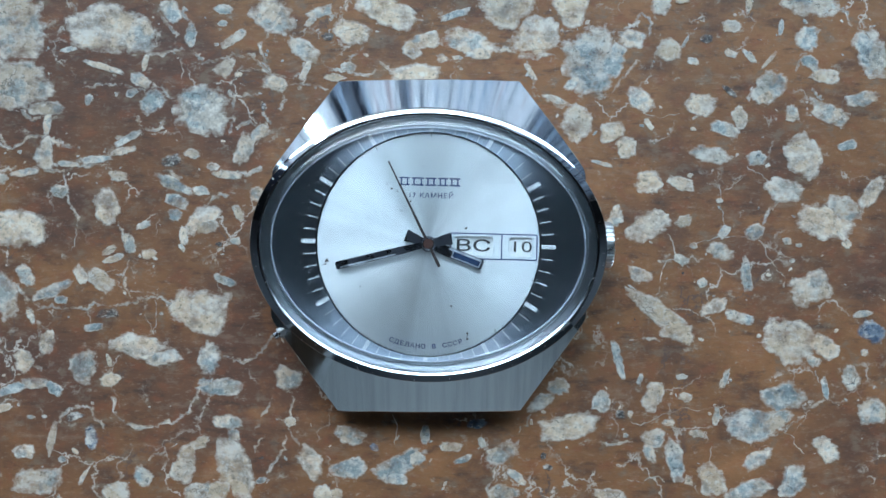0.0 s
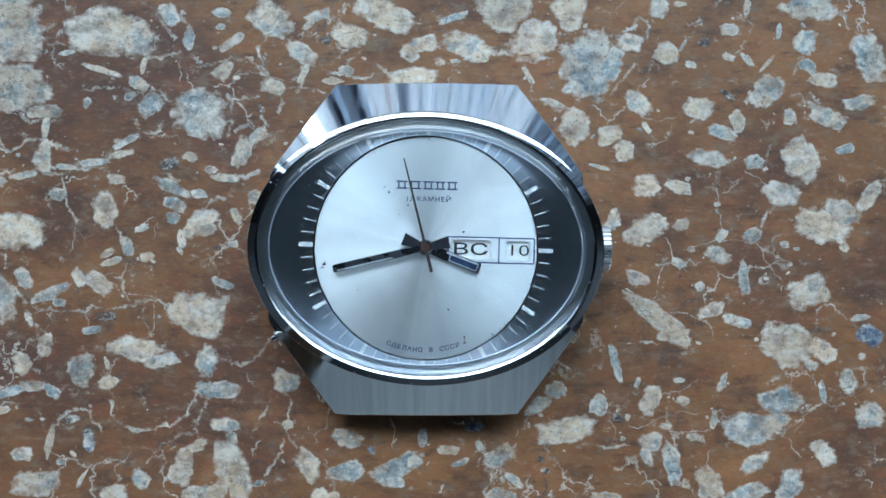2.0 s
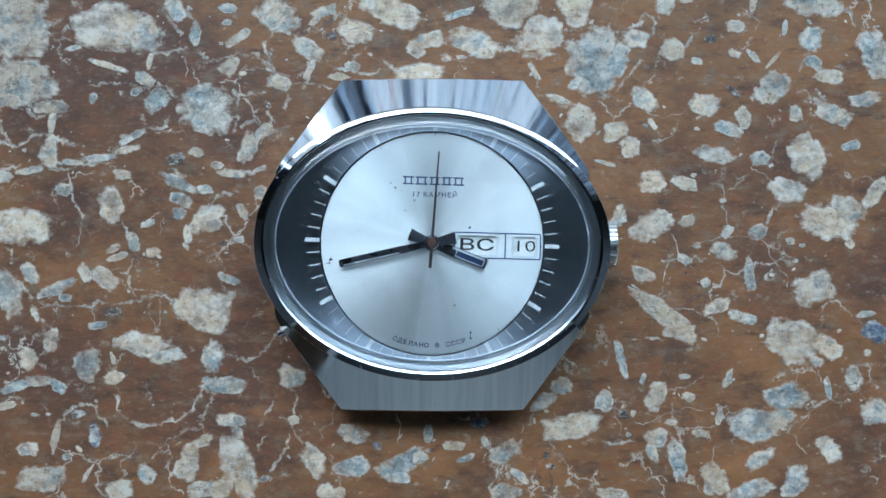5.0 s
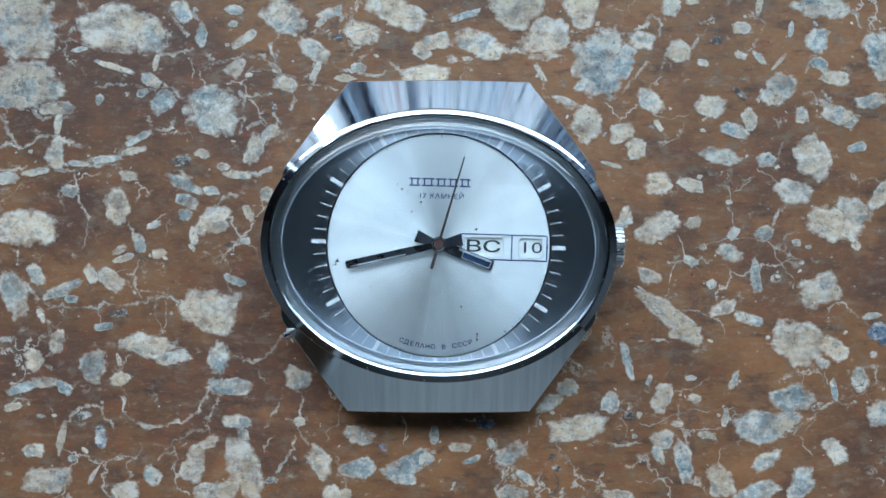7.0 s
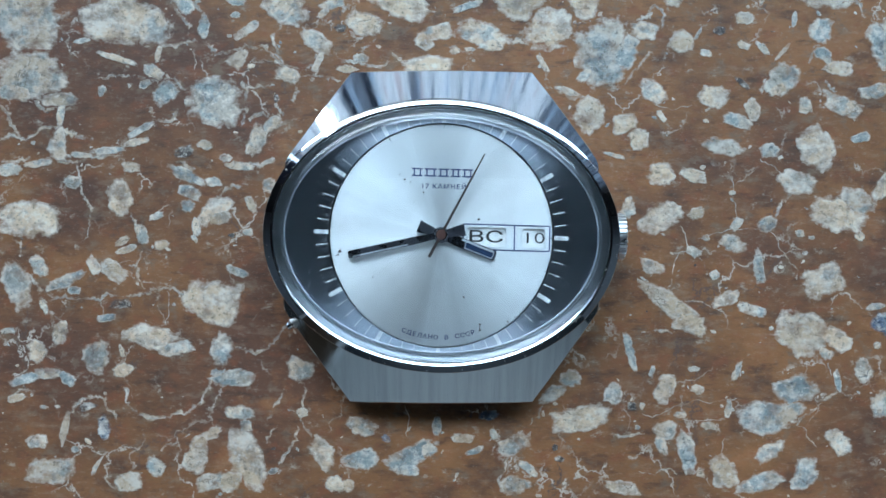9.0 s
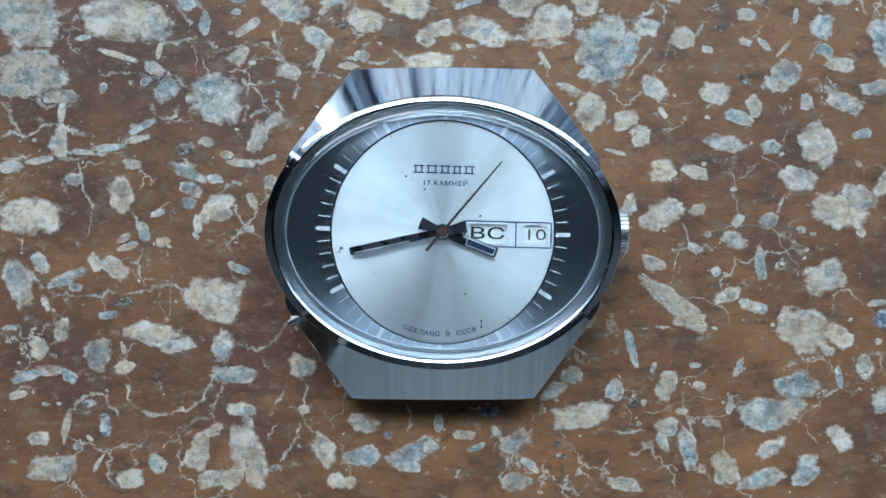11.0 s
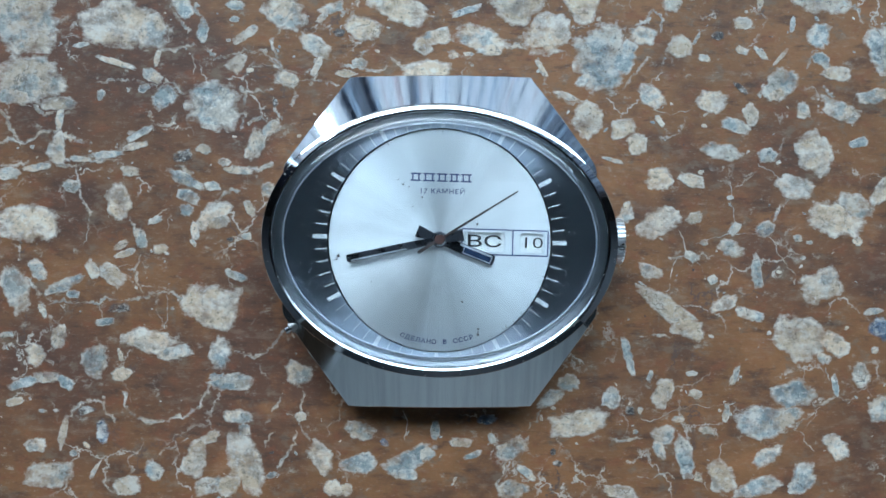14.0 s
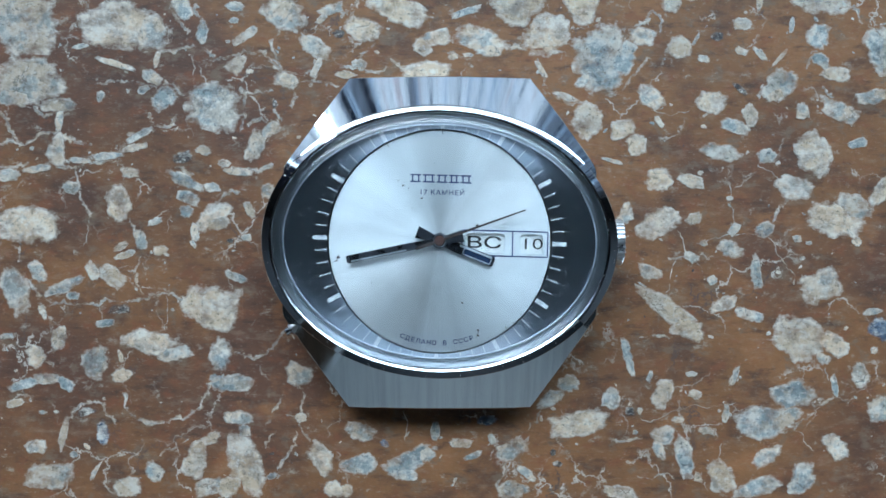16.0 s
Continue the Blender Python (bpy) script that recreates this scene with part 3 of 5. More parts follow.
def build_ring():
    """Black outer ring with white minute marks."""
    bm, rings = oval_lathe(A, B, [(1.3 * MM, 7.25 * MM), (1.3 * MM, 6.8 * MM)], 180, closed=False)
    n = 180
    for k, zz in ((0, 7.25), (1, 6.8)):
        inner = [bm.verts.new((RING_R * math.cos(2 * math.pi * i / n), RING_R * math.sin(2 * math.pi * i / n), zz * MM)) for i in range(n)]
        for i in range(n):
            bm.faces.new((rings[k][i], rings[k][(i + 1) % n], inner[(i + 1) % n], inner[i]))
        rings.append(inner)
    for i in range(n):
        bm.faces.new((rings[2][i], rings[2][(i + 1) % n], rings[3][(i + 1) % n], rings[3][i]))
    ring = part("chapter_ring", bm, RING, watch, "black circular-brushed minute ring")
    ring.matrix_basis = pose(0, 0, 0, 0, 0, TURN)
    thin = mesh_of("minute_mark", box(13.65 * MM, 15.1 * MM, -0.062 * MM, 0.062 * MM, 7.24 * MM, 7.28 * MM), WHITE)
    wide = mesh_of("hour_mark", box(13.6 * MM, 15.3 * MM, -0.25 * MM, 0.25 * MM, 7.24 * MM, 7.29 * MM), WHITE)
    for i in range(60):
        hour = i % 5 == 0
        m = new("hour_mark" if hour else "minute_mark", wide if hour else thin)
        m.parent = ring
        m.matrix_basis = pose(0, 0, 0, 0, 0, 90 - 6 * i)
    rnd = random.Random(31)
    for i in range(14):
        a, d = rnd.choice((0, math.pi)) + rnd.gauss(0, 0.45), rnd.uniform(15.6, 17.6) * MM
        x, y, q = d * math.cos(a), d * math.sin(a) * 0.85, rnd.uniform(0.03, 0.06) * MM
        part("dust_speck", prism([(x + q * math.cos(k) * rnd.uniform(0.6, 1.3), y + q * math.sin(k)) for k in (0, 1.2, 2.5, 3.8, 5.1)], 7.24 * MM, 7.27 * MM), WHITE, ring)
    return ring


def build_dial():
    bm = bmesh.new()
    holes = (rounded_rect(3.15 * MM, 7.85 * MM, -1.25 * MM, 1.1 * MM, 0.4 * MM), rounded_rect(9.75 * MM, 12.55 * MM, -1.25 * MM, 1.1 * MM, 0.4 * MM))
    edges = []
    for pts in (circle(DIAL_R, 128), *holes):
        vs = [bm.verts.new((x, y, DIAL_Z)) for x, y in pts]
        edges += [bm.edges.new((vs[i], vs[(i + 1) % len(vs)])) for i in range(len(vs))]
    bmesh.ops.triangle_fill(bm, edges=edges, use_beauty=True)
    # thickness: rims turned down at the edge and round both windows
    rim = bmesh.ops.extrude_edge_only(bm, edges=[e for e in bm.edges if len(e.link_faces) == 1])
    for v in rim["geom"]:
        if isinstance(v, bmesh.types.BMVert):
            v.co.z -= 0.35 * MM
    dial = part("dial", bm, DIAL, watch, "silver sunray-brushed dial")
    dial.matrix_basis = pose(0, 0, 0, 0, 0, TURN)
    z = DIAL_Z
    part("calendar_disc", box(2.4 * MM, 13.0 * MM, -2.0 * MM, 1.9 * MM, z - 0.5 * MM, z - 0.3 * MM), CARD, dial, "white calendar disc")
    for body, x, h, sx, bold in (("\u0412\u0421", 5.4, 1.42, 1.66, 0.02), ("10", 11.2, 1.4, 1.5, -0.01)):
        t = text_mesh(body, h * MM, bold * MM)
        t.transform(Matrix.Translation((x * MM, -0.1 * MM, z - 0.285 * MM)) @ Matrix.Diagonal((sx, 1, 1, 1)))
        part("calendar_word", t, BLACK_INK, dial)
    # blue line box round the windows
    w = 0.075 * MM
    x0, x1, xm, y0, y1 = 2.7 * MM, 13.1 * MM, 8.85 * MM, -1.62 * MM, 1.42 * MM
    for bx in ((x0, x1, y1 - w, y1 + w), (x0, x1, y0 - w, y0 + w), (x0 - w, x0 + w, y0 + w, y1 - w), (x1 - w, x1 + w, y0 + w, y1 - w), (xm - w, xm + w, y0 + w, y1 - w)):
        part("window_line", box(*bx, z - 0.02 * MM, z + 0.025 * MM), INK, dial)
    # pale raised rims of the two windows
    for a0, a1 in ((3.15, 7.85), (9.75, 12.55)):
        bm = bmesh.new()
        outer = rounded_rect((a0 - 0.16) * MM, (a1 + 0.16) * MM, -1.41 * MM, 1.26 * MM, 0.45 * MM)
        inner = rounded_rect(a0 * MM, a1 * MM, -1.25 * MM, 1.1 * MM, 0.4 * MM)
        n = len(outer)
        rows = [[bm.verts.new((x, y, zz)) for x, y in pts] for pts, zz in ((outer, z), (outer, z + 0.02 * MM), (inner, z + 0.05 * MM), (inner, z - 0.1 * MM))]
        for p, q in zip(rows, rows[1:]):
            for i in range(n):
                bm.faces.new((p[i], p[(i + 1) % n], q[(i + 1) % n], q[i]))
        part("window_rim", bm, WHITE, dial, "pale raised window rim")
    # maker's mark as plain shapes
    for k, (x, wd) in enumerate(((-3.1, 1.3), (-1.5, 1.45), (0.1, 1.3), (1.55, 1.2), (3.0, 1.3))):
        bm = bmesh.new()
        lo, hi, t = 7.05 * MM, 8.05 * MM, 0.17 * MM
        l, r = (x - wd / 2) * MM, (x + wd / 2) * MM
        add_box(bm, l, r, hi - t, hi, z - 0.01 * MM, z + 0.03 * MM)
        add_box(bm, l, r, lo, lo + t, z - 0.01 * MM, z + 0.03 * MM)
        add_box(bm, l + 0.2 * MM, l + 0.2 * MM + t, lo + t, hi - t, z - 0.01 * MM, z + 0.03 * MM)
        add_box(bm, r - 0.2 * MM - t, r - 0.2 * MM, lo + t, hi - t, z - 0.01 * MM, z + 0.03 * MM)
        part("maker_mark", bm, INK, dial)
    t = text_mesh("17 \u041a\u0410\u041c\u041d\u0415\u0419", 0.60 * MM, 0.012 * MM, 1.18)
    t.transform(Matrix.Translation((0.15 * MM, 5.85 * MM, z + 0.02 * MM)) @ Matrix.Diagonal((1.06, 1, 1, 1)))
    part("jewel_writing", t, INK, dial)
    bm = bmesh.new()
    word = "\u0421\u0414\u0415\u041b\u0410\u041d\u041e \u0412 \u0421\u0421\u0421\u0420"
    for i, ch in enumerate(word):
        if ch == " ":
            continue
        a = (i - (len(word) - 1) / 2) * 3.02
        join(bm, text_mesh(ch, 0.54 * MM, 0.014 * MM), pose(0, 0, z + 0.02 * MM, 0, 0, a) @ Matrix.Translation((0, -12.35 * MM, 0)) @ Matrix.Diagonal((1.1, 1, 1, 1)))
    part("origin_writing", bm, INK, dial)
    for k, (x, y, r) in enumerate(((-12.2, -2.3, 0.2), (-12.35, -2.75, 0.12), (4.95, -10.6, 0.13), (5.0, -11.3, 0.16), (2.95, -7.4, 0.13), (4.5, 2.0, 0.16), (-8.1, -5.3, 0.1), (-2.3, 1.4, 0.1),
                                   (-4.6, 6.6, 0.16), (-3.9, 6.3, 0.1), (-2.3, 5.1, 0.13), (-0.9, 9.4, 0.08))):
        rnd = random.Random(k)
        pts = [(x * MM + r * MM * rnd.uniform(0.5, 1.3) * math.cos(2 * math.pi * i / 9), y * MM + r * MM * rnd.uniform(0.5, 1.3) * math.sin(2 * math.pi * i / 9)) for i in range(9)]
        part("speck", prism(pts, z - 0.01 * MM, z + 0.015 * MM), SECOND, dial)
    # fine scratches and brown wear along the edge
    for x, y, turn, length in ((-12.25, -2.25, 62, 0.75), (-12.5, -2.75, 25, 0.5), (4.95, -10.9, 84, 0.7), (-5.2, 7.2, 50, 0.35), (-3.4, 3.9, 20, 0.3)):
        t = box(-0.5 * length * MM, 0.5 * length * MM, -0.035 * MM, 0.035 * MM, z - 0.01 * MM, z + 0.012 * MM)
        t.transform(pose(x * MM, y * MM, 0, 0, 0, turn))
        part("scratch", t, SECOND, dial)
    rnd = random.Random(57)
    for i in range(22):
        a, d, q = radians(rnd.uniform(-62, -12)), rnd.uniform(13.0, 13.36) * MM, rnd.uniform(0.03, 0.09) * MM
        pts = [(d * math.cos(a) + q * math.cos(k) * rnd.uniform(0.6, 1.4), d * math.sin(a) + q * math.sin(k) * rnd.uniform(0.6, 1.4)) for k in (0, 1.2, 2.5, 3.8, 5.1)]
        part("edge_wear", prism(pts, z - 0.01 * MM, z + 0.012 * MM), WEAR, dial)
    # short dark ticks on the dial's edge
    for a in (0, 30, -90):
        t = box(-0.05 * MM, 0.05 * MM, 12.98 * MM, 13.34 * MM, z - 0.01 * MM, z + 0.02 * MM)
        t.transform(pose(0, 0, 0, 0, 0, a))
        part("edge_tick", t, SECOND, dial)
    return dial


def hand(name, tip, width, tail, z, insert, label):
    """A baton hand along +y with a flared counterweight."""
    h = part(name, prism([(-width * 0.36, 0), (-width / 2, tip * 0.32), (-width / 2, tip - 0.15 * MM), (-width * 0.35, tip), (width * 0.35, tip), (width / 2, tip - 0.15 * MM),
                          (width / 2, tip * 0.32), (width * 0.36, 0)], z, z + 0.22 * MM, 0.05 * MM), BLACK, watch, label)
    part("counterweight", prism([(-0.35 * MM, 0.2 * MM), (0.35 * MM, 0.2 * MM), (0.75 * MM, -tail), (-0.75 * MM, -tail)], z - 0.005 * MM, z + 0.2 * MM, 0.05 * MM), BLACK, h)
    a, b, mat = insert
    part("inlay", prism(rounded_rect(-width * 0.3, width * 0.3, a, b, 0.1 * MM, 2), z + 0.2 * MM, z + 0.26 * MM, 0.02 * MM), mat, h)
    if mat is BLUE:
        part("inlay_frame", prism(rounded_rect(-width * 0.40, width * 0.40, a - 0.1 * MM, b + 0.1 * MM, 0.12 * MM, 2), z + 0.2 * MM, z + 0.23 * MM, 0.02 * MM), HAND, h, "pale steel border")
    # the highlight along the hand, laid on as a strip of paler steel
    part("bright_edge", prism([(-width * 0.42, tip * 0.36), (-width * 0.22, tip * 0.36), (-width * 0.22, tip - 0.5 * MM), (-width * 0.42, tip - 0.5 * MM)], z + 0.2 * MM, z + 0.285 * MM, 0.03 * MM), HAND, h, "pale steel strip standing for a highlight")
    part("hub", prism(circle(0.95 * MM, 32), z, z + 0.21 * MM, 0.05 * MM), BLACK, h)
    return h


def build_hands():
    hour = hand("hour_hand", 7.0 * MM, 1.25 * MM, 2.9 * MM, 7.3 * MM, (3.2 * MM, 6.6 * MM, BLUE), "dark steel hour hand with blue inlay")
    minute = hand("minute_hand", 11.4 * MM, 0.95 * MM, 2.9 * MM, 7.6 * MM, (3.6 * MM, 10.8 * MM, BLACK), "dark steel minute hand with a pale highlight strip")
    part("collar", prism(circle(0.80 * MM, 32), 7.8 * MM, 7.9 * MM, 0.08 * MM), BEZEL, minute, "bright steel collar")
    bm = prism([(-0.16 * MM, -3.0 * MM), (0.16 * MM, -3.0 * MM), (0.17 * MM, 0), (0.085 * MM, 11.0 * MM), (-0.085 * MM, 11.0 * MM), (-0.17 * MM, 0)], 7.98 * MM, 8.06 * MM)
    second = part("second_hand", bm, SECOND, watch, "thin dark brown seconds hand")
    part("hub", prism(circle(0.60 * MM, 32), 7.92 * MM, 8.12 * MM, 0.06 * MM), BROWN, second, "brown-red centre cap")
    part("tail", prism(rounded_rect(-0.19 * MM, 0.19 * MM, -3.05 * MM, -1.2 * MM, 0.1 * MM, 2), 7.97 * MM, 8.07 * MM), SECOND, second)
    return hour, minute, second


def build_crown():
    bm = bmesh.new()
    pts = []
    teeth = 28
    for i in range(teeth):
        for da, r in ((0.0, 2.85), (0.45, 2.85), (0.5, 2.55), (0.95, 2.55)):
            a = 2 * math.pi * (i + da) / teeth
            pts.append((r * MM * math.cos(a), r * MM * math.sin(a)))
    add_prism(bm, pts, 0, 1.15 * MM, 0.12 * MM)
    c = part("crown", bm, CROWN, watch, "fluted steel winding crown")
    c.matrix_basis = pose(21.45 * MM, 0.0 * MM, 4.6 * MM, 0, 90, 0)
    p = part("pusher", prism(circle(0.52 * MM, 24), 0, 1.3 * MM, 0.15 * MM), BEZEL, watch, "small round steel corrector button", smooth=True)
    p.matrix_basis = pose(-17.85 * MM, -10.6 * MM, 5.6 * MM, 0, 90, 180 + 33)
    part("collar", prism(circle(0.72 * MM, 24), -0.5 * MM, 0.6 * MM, 0.1 * MM), BACK, p, smooth=True)


build_case()
build_bezel()
build_gasket()
build_flange()
build_ring()
build_dial()
hour_hand, minute_hand, second_hand = build_hands()
build_crown()

# ---- stone chips in the slab, in millimetres ----
COUNT = [0]


def chip_outline(rnd, length, width, corners=8, per_edge=5, taper=0.0):
    pts = []
    base = rnd.uniform(0, 6.28)
    for i in range(corners):
        t = base + 2 * math.pi * (i + rnd.uniform(-0.36, 0.36)) / corners
        c, s = math.cos(t), math.sin(t)
        r = (abs(c) ** 3.4 + abs(s) ** 3.4) ** (-1 / 3.4) * rnd.uniform(0.84, 1.07)
        pts.append((r * c * length / 2, r * s * width / 2 * (1 + taper * max(-1.0, min(1.0, r * c)))))
    out = []
    rough = 0.022 * min(length, width) + 0.04
    for i in range(corners):
        (x0, y0), (x1, y1) = pts[i], pts[(i + 1) % corners]
        for k in range(per_edge):
            f = k / per_edge
            j = rough if k else rough * 0.5
            out.append((x0 + (x1 - x0) * f + rnd.uniform(-j, j), y0 + (y1 - y0) * f + rnd.uniform(-j, j)))
    return out


def chip_mesh(bm, outline, x, y, turn, top):
    layer = bm.verts.layers.float.get("rim") or bm.verts.layers.float.new("rim")
    c, s = math.cos(turn), math.sin(turn)
    n = len(outline)

    def ring(k, z, rim):
        made = [bm.verts.new(((x + (px * c - py * s) * k) * MM, (y + (px * s + py * c) * k) * MM, z * MM)) for px, py in outline]
        for v in made:
            v[layer] = rim
        return made
    low, up, inner = ring(1.17, -0.15, 0.0), ring(1.16, top, 0.0), ring(0.66, top + 0.004, 1.0)
    for a, b in ((low, up), (up, inner)):
        for i in range(n):
            bm.faces.new((a[i], a[(i + 1) % n], b[(i + 1) % n], b[i]))
    bm.faces.new(inner)


def stone(x, y, length, width, turn, material, taper=0.0):
    COUNT[0] += 1
    k = COUNT[0]
    rnd = random.Random(1000 + k)
    bm = bmesh.new()
    chip_mesh(bm, chip_outline(rnd, length, width, taper=taper), 0, 0, radians(turn), 0.012 + 0.0008 * (k % 41))
    ob = part("stone_chip", bm, material, slab)
    ob.location = (x * MM, y * MM, 0)


def vein(*pts, wide=1.0):
    """A thin wandering line of pale filler; the wide ones lie in a broken pale smear."""
    COUNT[0] += 1
    rnd = random.Random(5000 + COUNT[0])
    line = list(pts)
    for size in (0.09, 0.10, 0.12):
        fine = []
        for (x0, y0), (x1, y1) in zip(line, line[1:]):
            d = math.hypot(x1 - x0, y1 - y0) or 1
            j = rnd.gauss(0, size) * d
            fine += [(x0, y0), (0.5 * (x0 + x1) - j * (y1 - y0) / d, 0.5 * (y0 + y1) + j * (x1 - x0) / d)]
        line = fine + [line[-1]]
    ox, oy = pts[0]
    strips = [("joint_line", wide, 0.0, 0.62, 0.62, 0.008 + 0.0002 * (COUNT[0] % 50))]
    if wide >= 1.3:
        strips.append(("pale_smear", 1.6 + 2.1 * wide, 0.7, 0.0, 0.80, 0.003 + 0.00006 * (COUNT[0] % 50)))
    for name, width, uneven, rim_edge, rim_mid, height in strips:
        bm = bmesh.new()
        layer = bm.verts.layers.float.new("rim")
        rows = [[], [], []]
        for i, (x, y) in enumerate(line):
            a, b = line[max(0, i - 1)], line[min(len(line) - 1, i + 1)]
            d = math.hypot(b[0] - a[0], b[1] - a[1]) or 1
            nx, ny = -(b[1] - a[1]) / d, (b[0] - a[0]) / d
            end = 0.35 if i in (0, len(line) - 1) else 1.0
            side = [width * rnd.uniform(0.03, 0.095) * end * (1 + uneven * rnd.uniform(-0.7, 0.7)) for _ in range(2)]
            for row, off, rim in ((0, side[0], rim_edge), (1, 0.5 * (side[0] - side[1]), rim_mid), (2, -side[1], rim_edge)):
                v = bm.verts.new(((x - ox + nx * off) * MM, (y - oy + ny * off) * MM, (height + 0.0005 * i) * MM))
                v[layer] = rim
                rows[row].append(v)
        for p, q in zip(rows, rows[1:]):
            for i in range(len(line) - 1):
                bm.faces.new((p[i], p[i + 1], q[i + 1], q[i]))
        ret = bmesh.ops.extrude_face_region(bm, geom=list(bm.faces))
        for v in ret["geom"]:
            if isinstance(v, bmesh.types.BMVert):
                v.co.z -= 0.1 * MM
        ob = part(name, bm, VEIN, slab)
        ob.location = (ox * MM, oy * MM, 0)


stone(-57.0, 29.5, 10.0, 9.4, -80, PALE)
stone(-55.8, 21.8, 9.7, 6.2, 0, PALE)
stone(-58.0, 19.4, 4.6, 2.5, -10, PALE)
stone(-43.4, 28.8, 11.1, 6.2, -8, BEIGE, -0.12)
stone(-40.0, 28.0, 4.7, 4.6, 0, PALE)
stone(-49.2, 26.2, 2.5, 0.7, 10, PALE)
stone(-39.1, 24.4, 2.2, 0.9, 80, PALE)
stone(-35.7, 31.3, 3.4, 2.4, -60, BLUISH)
stone(-33.1, 28.2, 3.5, 1.5, 85, BLUISH)
stone(-28.8, 31.5, 2.8, 1.3, -10, BLUISH)
stone(-28.9, 29.7, 1.3, 0.8, 0, PALE)
stone(-27.5, 27.6, 4.0, 1.3, 32, PALE)
stone(-22.5, 30.6, 5.9, 4.3, -35, PALE)
stone(-28.5, 23.9, 3.2, 1.9, 52, BEIGE, -0.3)
stone(-26.8, 22.9, 1.0, 0.7, 0, PALE)
stone(-39.6, 22.1, 2.9, 1.8, -35, PALE)
stone(-40.7, 20.5, 1.8, 1.0, 20, BLUISH)
stone(-44.3, 23.8, 5.3, 0.9, -18, PALE)
stone(-46.5, 19.5, 1.6, 1.0, 80, BLUISH)
stone(-38.0, 19.3, 3.8, 2.9, 40, BLUISH)
stone(-31.7, 18.2, 7.5, 6.3, -5, BLUISH)
stone(-51.8, 18.4, 4.9, 1.9, 3, PALE)
stone(-51.8, 16.5, 3.1, 1.1, 85, PALE)
stone(-52.1, 12.6, 4.0, 2.5, 85, PALE, -0.4)
stone(-45.4, 11.7, 4.0, 1.0, 5, BLUISH)
stone(-49.0, 11.1, 3.1, 0.9, -5, PALE)
stone(-41.2, 14.5, 4.0, 1.0, 30, PALE)
stone(-41.9, 12.8, 3.1, 1.0, 12, BEIGE)
stone(-35.8, 11.5, 2.9, 1.8, 20, SMUDGE)
stone(-32.7, 12.4, 2.4, 1.3, -5, PALE)
stone(-30.0, 10.7, 1.6, 1.0, -10, PALE)
stone(-25.9, 13.1, 4.3, 2.5, 75, PALE)
stone(-24.0, 15.2, 3.1, 1.9, 30, PALE)
stone(-23.5, 18.6, 1.2, 0.7, 80, SMUDGE)
stone(-58.2, 9.2, 3.2, 1.8, -5, BLUISH)
stone(-54.7, 10.0, 4.4, 1.0, 10, PALE)
stone(-50.2, 7.6, 2.4, 1.6, -10, PALE)
stone(-55.7, 2.6, 8.1, 5.3, 3, BEIGE)
stone(-42.3, 9.5, 2.5, 1.6, -15, PALE)
stone(-43.8, 5.5, 4.4, 3.2, -75, BEIGE)
stone(-41.0, 0.8, 2.9, 1.6, -75, PALE)
stone(-43.4, -0.1, 2.4, 0.9, 30, PALE)
stone(-42.9, -1.3, 2.8, 0.9, 20, TAN)
stone(-38.4, -0.7, 2.0, 1.3, -5, TAN)
stone(-37.6, -1.2, 0.9, 0.5, -20, PALE)
stone(-39.1, 3.1, 2.2, 0.9, 25, PALE)
stone(-35.2, 8.5, 5.6, 1.6, -25, BLUISH)
stone(-31.7, 7.6, 2.2, 1.3, 0, PALE)
stone(-34.8, 6.3, 3.1, 1.8, -20, BLUISH)
stone(-35.0, 4.5, 1.9, 1.6, 0, BLUISH)
stone(-31.7, 3.8, 5.5, 2.8, 42, BEIGE, 0.25)
stone(-30.9, 2.9, 3.4, 1.8, 8, BEIGE)
stone(-33.8, 1.8, 2.5, 1.2, -80, PALE)
stone(-34.0, 0.1, 1.3, 0.6, -50, PALE)
stone(-26.7, 4.7, 2.4, 1.1, -60, PALE)
stone(-27.1, 1.0, 1.4, 1.0, 0, PALE)
stone(-28.2, 9.7, 4.3, 1.3, -10, PALE)
stone(-24.3, 7.1, 2.1, 1.8, 70, PALE)
stone(-57.2, -5.8, 6.9, 3.4, -70, PALE)
stone(-54.4, -3.4, 3.7, 1.9, -45, PALE)
stone(-53.6, -8.8, 2.1, 1.0, -60, PALE)
stone(-50.8, -5.3, 5.9, 1.6, 22, BLUISH)
stone(-49.7, -6.6, 1.6, 1.0, 0, BLUISH)
stone(-47.2, -3.4, 2.7, 1.6, -70, BEIGE)
stone(-44.6, -4.0, 4.0, 2.2, -35, TAN)
stone(-43.8, -8.4, 3.4, 1.6, 5, SMUDGE)
stone(-45.3, -10.1, 2.7, 1.0, 10, BLUISH)
stone(-31.6, -8.2, 8.3, 5.6, -8, BEIGE)
stone(-28.4, -4.1, 3.2, 1.2, -20, BLUISH)
stone(-29.2, 0.6, 1.1, 0.7, 0, SMUDGE)
stone(-58.3, -11.9, 1.9, 1.0, 0, BLUISH)
stone(-51.5, -12.1, 3.2, 2.2, 80, PALE)
stone(-54.4, -14.5, 2.9, 2.5, -65, BEIGE)
stone(-46.8, -15.1, 4.6, 3.5, 82, PALE)
stone(-43.3, -14.5, 1.8, 0.7, -75, PALE)
stone(-39.6, -12.6, 7.4, 2.9, -14, BEIGE)
stone(-36.2, -14.1, 4.6, 1.9, 8, PALE)
stone(-30.3, -14.3, 4.3, 2.9, 75, BLUISH)
stone(-55.9, -18.1, 4.1, 1.5, 15, BLUISH)
stone(-52.9, -17.3, 3.8, 1.5, 3, PALE)
